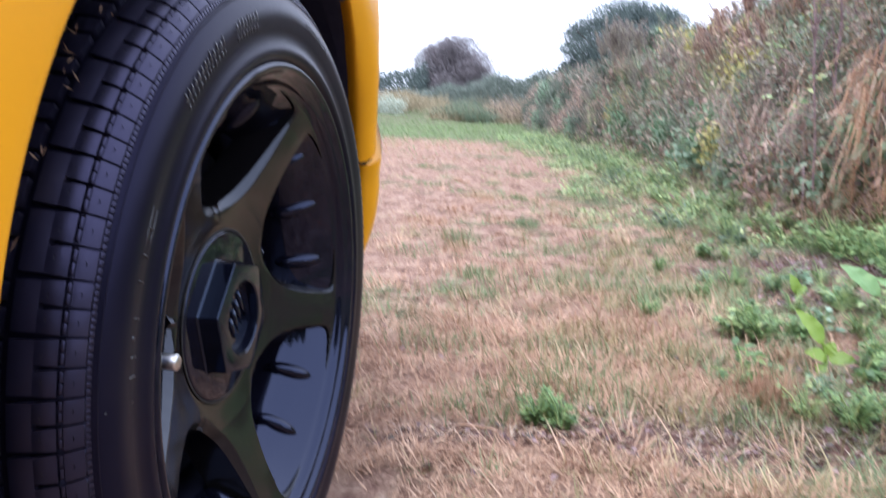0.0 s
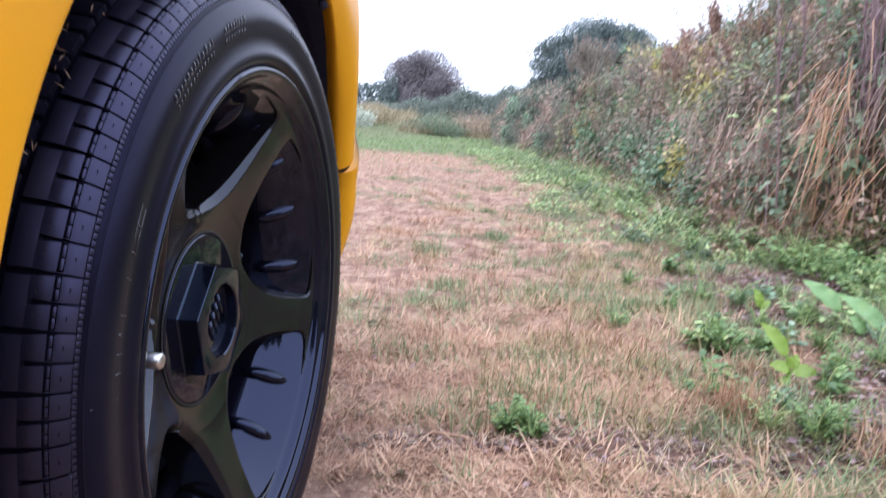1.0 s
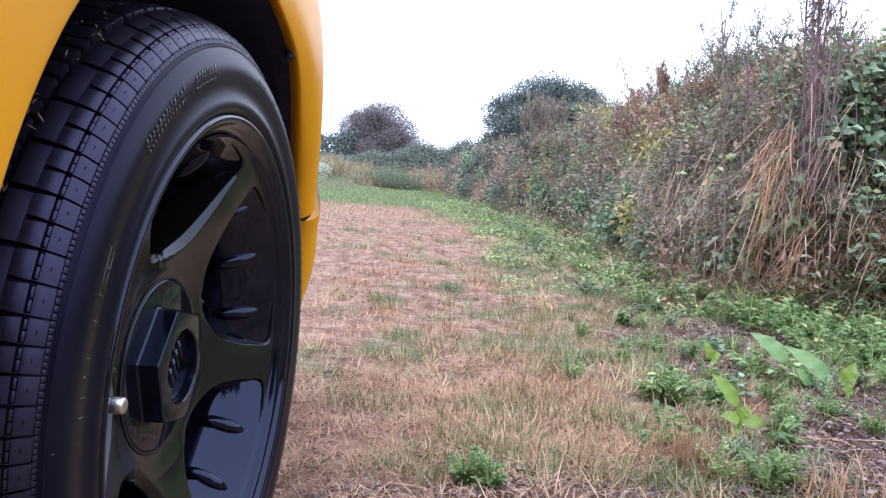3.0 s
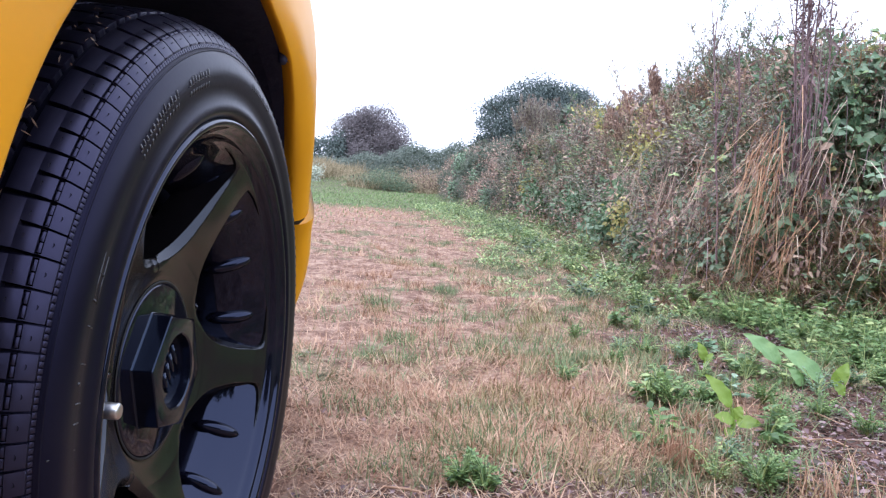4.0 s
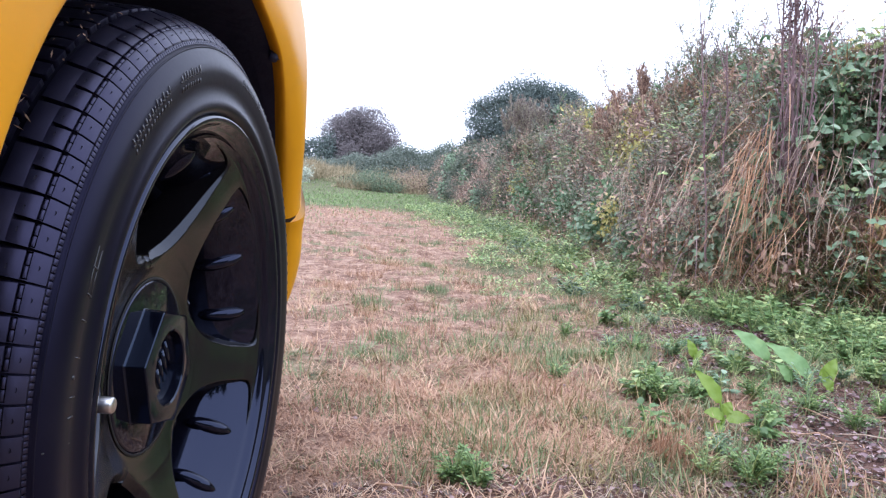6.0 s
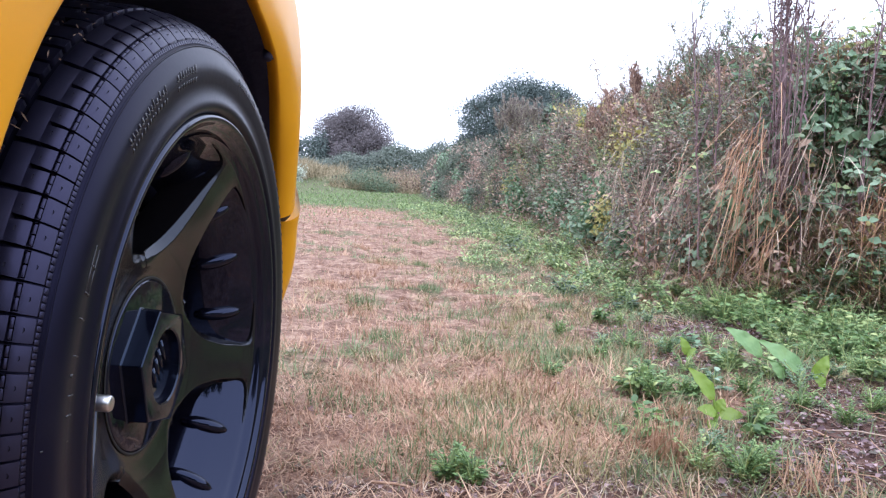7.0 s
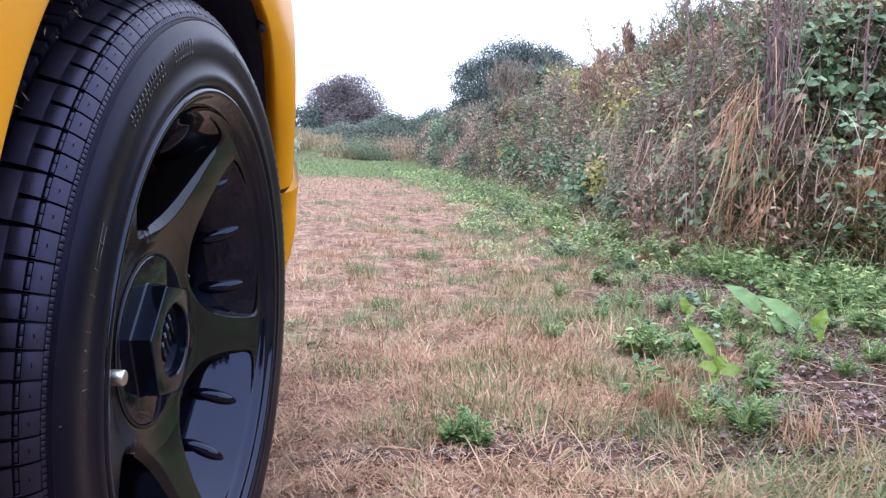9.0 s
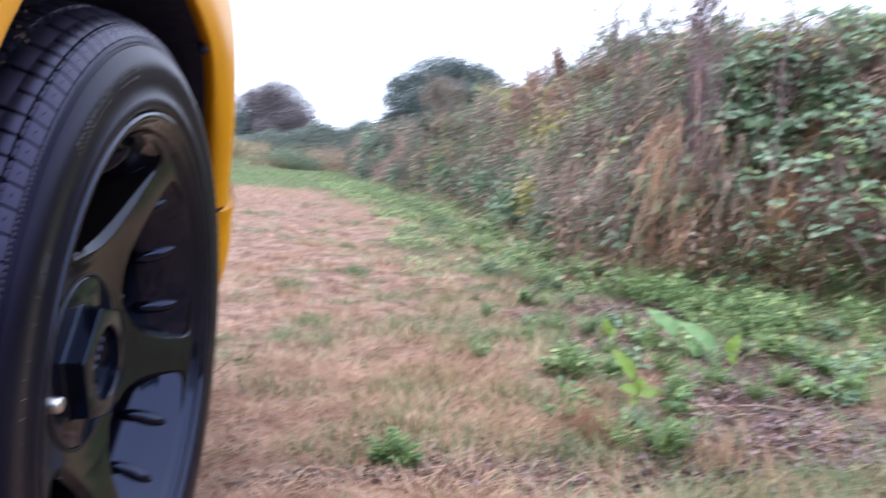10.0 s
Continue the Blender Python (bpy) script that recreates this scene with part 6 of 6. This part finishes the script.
# ---- field's end: tall dry grass, hedge and trees ----
n = 26000
y = rng.uniform(21.5, 27, n)
x = rng.uniform(-8.5, 0.5, n)
k = (np.abs(x + 4.35 - 0.12 * (y - 22)) > 0.35) & (y > 22.2 + 0.7 * ripple(x, x * 0, 1.7, 71))
x, y = x[k], y[k]
p = np.stack([x, y, ground_z(x, y)], 1)
n = len(p)
st = Strips()
st.blades(p, rng.uniform(0, 6.28, n), rng.uniform(0.14, 0.46, n) * np.clip(0.8 + 0.45 * ripple(x, y, 1.9, 72) + 0.3 * ripple(x, y, 6, 73), 0.25, 2), rng.uniform(0.010, 0.028, n), rng.uniform(0.0, 0.8, n), rng.uniform(0.1, 1.2, n), 3)
tagged(st.make("tall_dry_grass", M_TALLDRY), "tall dry grass and weeds at the field's end", "dry grass", kind="stuff")


def shrub_shell(n, c, r, flat=0.5, seed=0, clumps=90):
    """Points in the many leafy clumps of a crown, and outward ways."""
    q = np.random.default_rng(seed)
    d = unit(q.normal(0, 1, (clumps, 3)))
    d[:, 2] = np.where(d[:, 2] < -flat, -d[:, 2], d[:, 2])
    centres = d * q.uniform(0.45, 0.86, (clumps, 1))
    size = q.uniform(0.17, 0.31, clumps)
    k = q.integers(0, clumps, n)
    off = unit(rng.normal(0, 1, (n, 3))) * (size[k] * np.clip(np.abs(rng.normal(0.66, 0.22, n)), 0, 0.93))[:, None] * np.array([1.1, 1.1, 0.75])
    p = centres[k] + off
    inner = rng.random(n) < 0.4
    p = np.where(inner[:, None], unit(rng.normal(0, 1, (n, 3))) * (rng.random(n) ** 0.4 * 0.90)[:, None], p)
    p[:, 2] = np.maximum(p[:, 2], -0.85)
    return np.array(c) + p * np.array(r), unit(p + off)


def tree(name, label, x, y, z0, crown_c, crown_r, leaf, n, mat, trunk_r, seed, limbs=9):
    t = thing(name, label, "tree", (x, y, z0))
    org = np.array(t.location)
    st = Strips()
    top = org + np.array([0, 0, crown_c[2] * 0.75])
    st.tube([org - [0, 0, 0.1], org + [0.05, 0, crown_c[2] * 0.3], top], [trunk_r, trunk_r * 0.75, trunk_r * 0.35], 10)
    st.make("trunk", M_BARK, t, origin=org, smooth=True)
    lb = Strips()
    q = np.random.default_rng(seed)
    for k in range(limbs):
        az, el = q.uniform(0, 6.28), q.uniform(0.1, 1.2)
        s = org + np.array([0, 0, crown_c[2] * q.uniform(0.2, 0.6)])
        e = org + np.array(crown_c) + np.array([math.cos(az) * math.cos(el), math.sin(az) * math.cos(el), math.sin(el)]) * np.array(crown_r) * 0.8
        lb.tube([s, (s + e) / 2 + [0, 0, 0.1], e], [trunk_r * 0.4, trunk_r * 0.25, trunk_r * 0.08], 6)
    lb.make("branchwork", M_BARK, t, origin=org, smooth=True)
    p, d = shrub_shell(n, org + np.array(crown_c), crown_r, 0.97, seed)
    cr = Strips()
    L = rng.uniform(0.5, 1.0, n) * leaf
    cr.flakes(p, unit(d * 0.4 + rng.normal(0, 0.8, (n, 3))), unit(d + rng.normal(0, 0.45, (n, 3)) + np.array([0, 0, 0.5])), L, L * 0.6)
    cr.make("crown", mat, t, origin=org, many=9)


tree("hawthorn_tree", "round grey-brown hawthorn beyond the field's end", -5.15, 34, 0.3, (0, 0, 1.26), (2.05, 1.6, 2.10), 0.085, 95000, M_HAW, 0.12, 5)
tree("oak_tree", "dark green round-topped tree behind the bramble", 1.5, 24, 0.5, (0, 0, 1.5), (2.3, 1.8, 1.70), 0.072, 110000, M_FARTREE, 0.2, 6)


def far_hedge(name, label, x0, x1, y, z0, h, depth, n, leaf, mat, seed, ragged=0.0):
    t = thing(name, label, "hedge", ((x0 + x1) / 2, y, z0), "far hedges")
    org = np.array(t.location)
    x = rng.uniform(x0, x1, n)
    top = np.interp(x, np.linspace(x0, x1, len(h)), h) * (1 + 0.13 * ripple(x, x * 0, 2.6, seed) + 0.07 * ripple(x, x * 0, 9, seed + 1))
    if ragged:
        top = top * (1 - ragged * np.abs(ripple(x, x * 0, 31, seed + 2)) * rng.random(n))
    u = rng.random(n) ** 0.8
    p = np.stack([x, y + depth * (u - 0.5) * rng.random(n) - depth * 0.3 * np.sin(u * 3.1), z0 + top * u], 1)
    p += rng.normal(0, 0.09, (n, 3))
    st = Strips()
    L, face = rng.uniform(0.5, 1, n) * leaf, unit(np.stack([np.zeros(n), -np.ones(n), u + 0.2], 1))
    st.flakes(p, unit(face * 0.4 + rng.normal(0, 0.8, (n, 3))), unit(face + rng.normal(0, 0.45, (n, 3)) + np.array([0, 0, 0.5])), L, L * 0.6)
    st.make("foliage", mat, t, origin=org, many=9)
    tr = Strips()
    for k in range(12):
        xx = x0 + (x1 - x0) * (k + 0.5) / 12
        tr.tube([(xx, y, z0 - 0.1), (xx + 0.05, y, z0 + 0.2), (xx, y, z0 + 0.4)], [0.05, 0.04, 0.02], 6)
    tr.make("stem", M_BARK, t, origin=org)


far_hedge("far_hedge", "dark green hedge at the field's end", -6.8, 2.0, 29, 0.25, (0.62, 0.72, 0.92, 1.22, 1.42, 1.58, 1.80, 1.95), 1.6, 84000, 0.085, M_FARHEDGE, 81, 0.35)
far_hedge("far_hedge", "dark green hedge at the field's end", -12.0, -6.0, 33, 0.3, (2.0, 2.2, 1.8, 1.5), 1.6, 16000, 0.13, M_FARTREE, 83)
far_hedge("far_hedge", "grey-green scrub on the low bank", -9.0, -4.7, 22.0, 0.1, (1.15, 1.1, 0.85, 0.5), 1.2, 18000, 0.07, M_PALESCRUB, 85, 0.6)
far_hedge("far_hedge", "low green scrub in the tall dry grass", -4.0, -2.2, 23.0, 0.05, (0.15, 0.50, 0.62, 0.40, 0.2), 1.2, 7000, 0.05, M_HEDGE, 87, 0.6)
far_hedge("far_hedge", "reddish-brown withered weeds at the field's end", -2.6, -0.5, 23.7, 0.05, (0.4, 0.65, 0.5, 0.7, 0.6), 1.2, 6000, 0.045, M_DEADLEAF, 91, 0.6)
far_hedge("far_hedge", "brownish weeds in the tall dry grass", -8.0, -0.8, 23.4, 0.05, (0.6, 0.5, 0.65, 0.45, 0.75, 0.65), 1.6, 10000, 0.05, M_TALLDRY, 89, 0.6)
# unseen hedge added behind the viewpoint, darkening what wheel, tyre and paint mirror
far_hedge("unseen_hedge", "unseen tall hedge added behind the viewpoint to darken reflections", -16.0, 12.0, -6.5, 0.0, (3.6, 4.2, 4.0, 4.4, 3.9, 4.2), 1.6, 24000, 0.36, M_FARTREE, 95, 0.3)
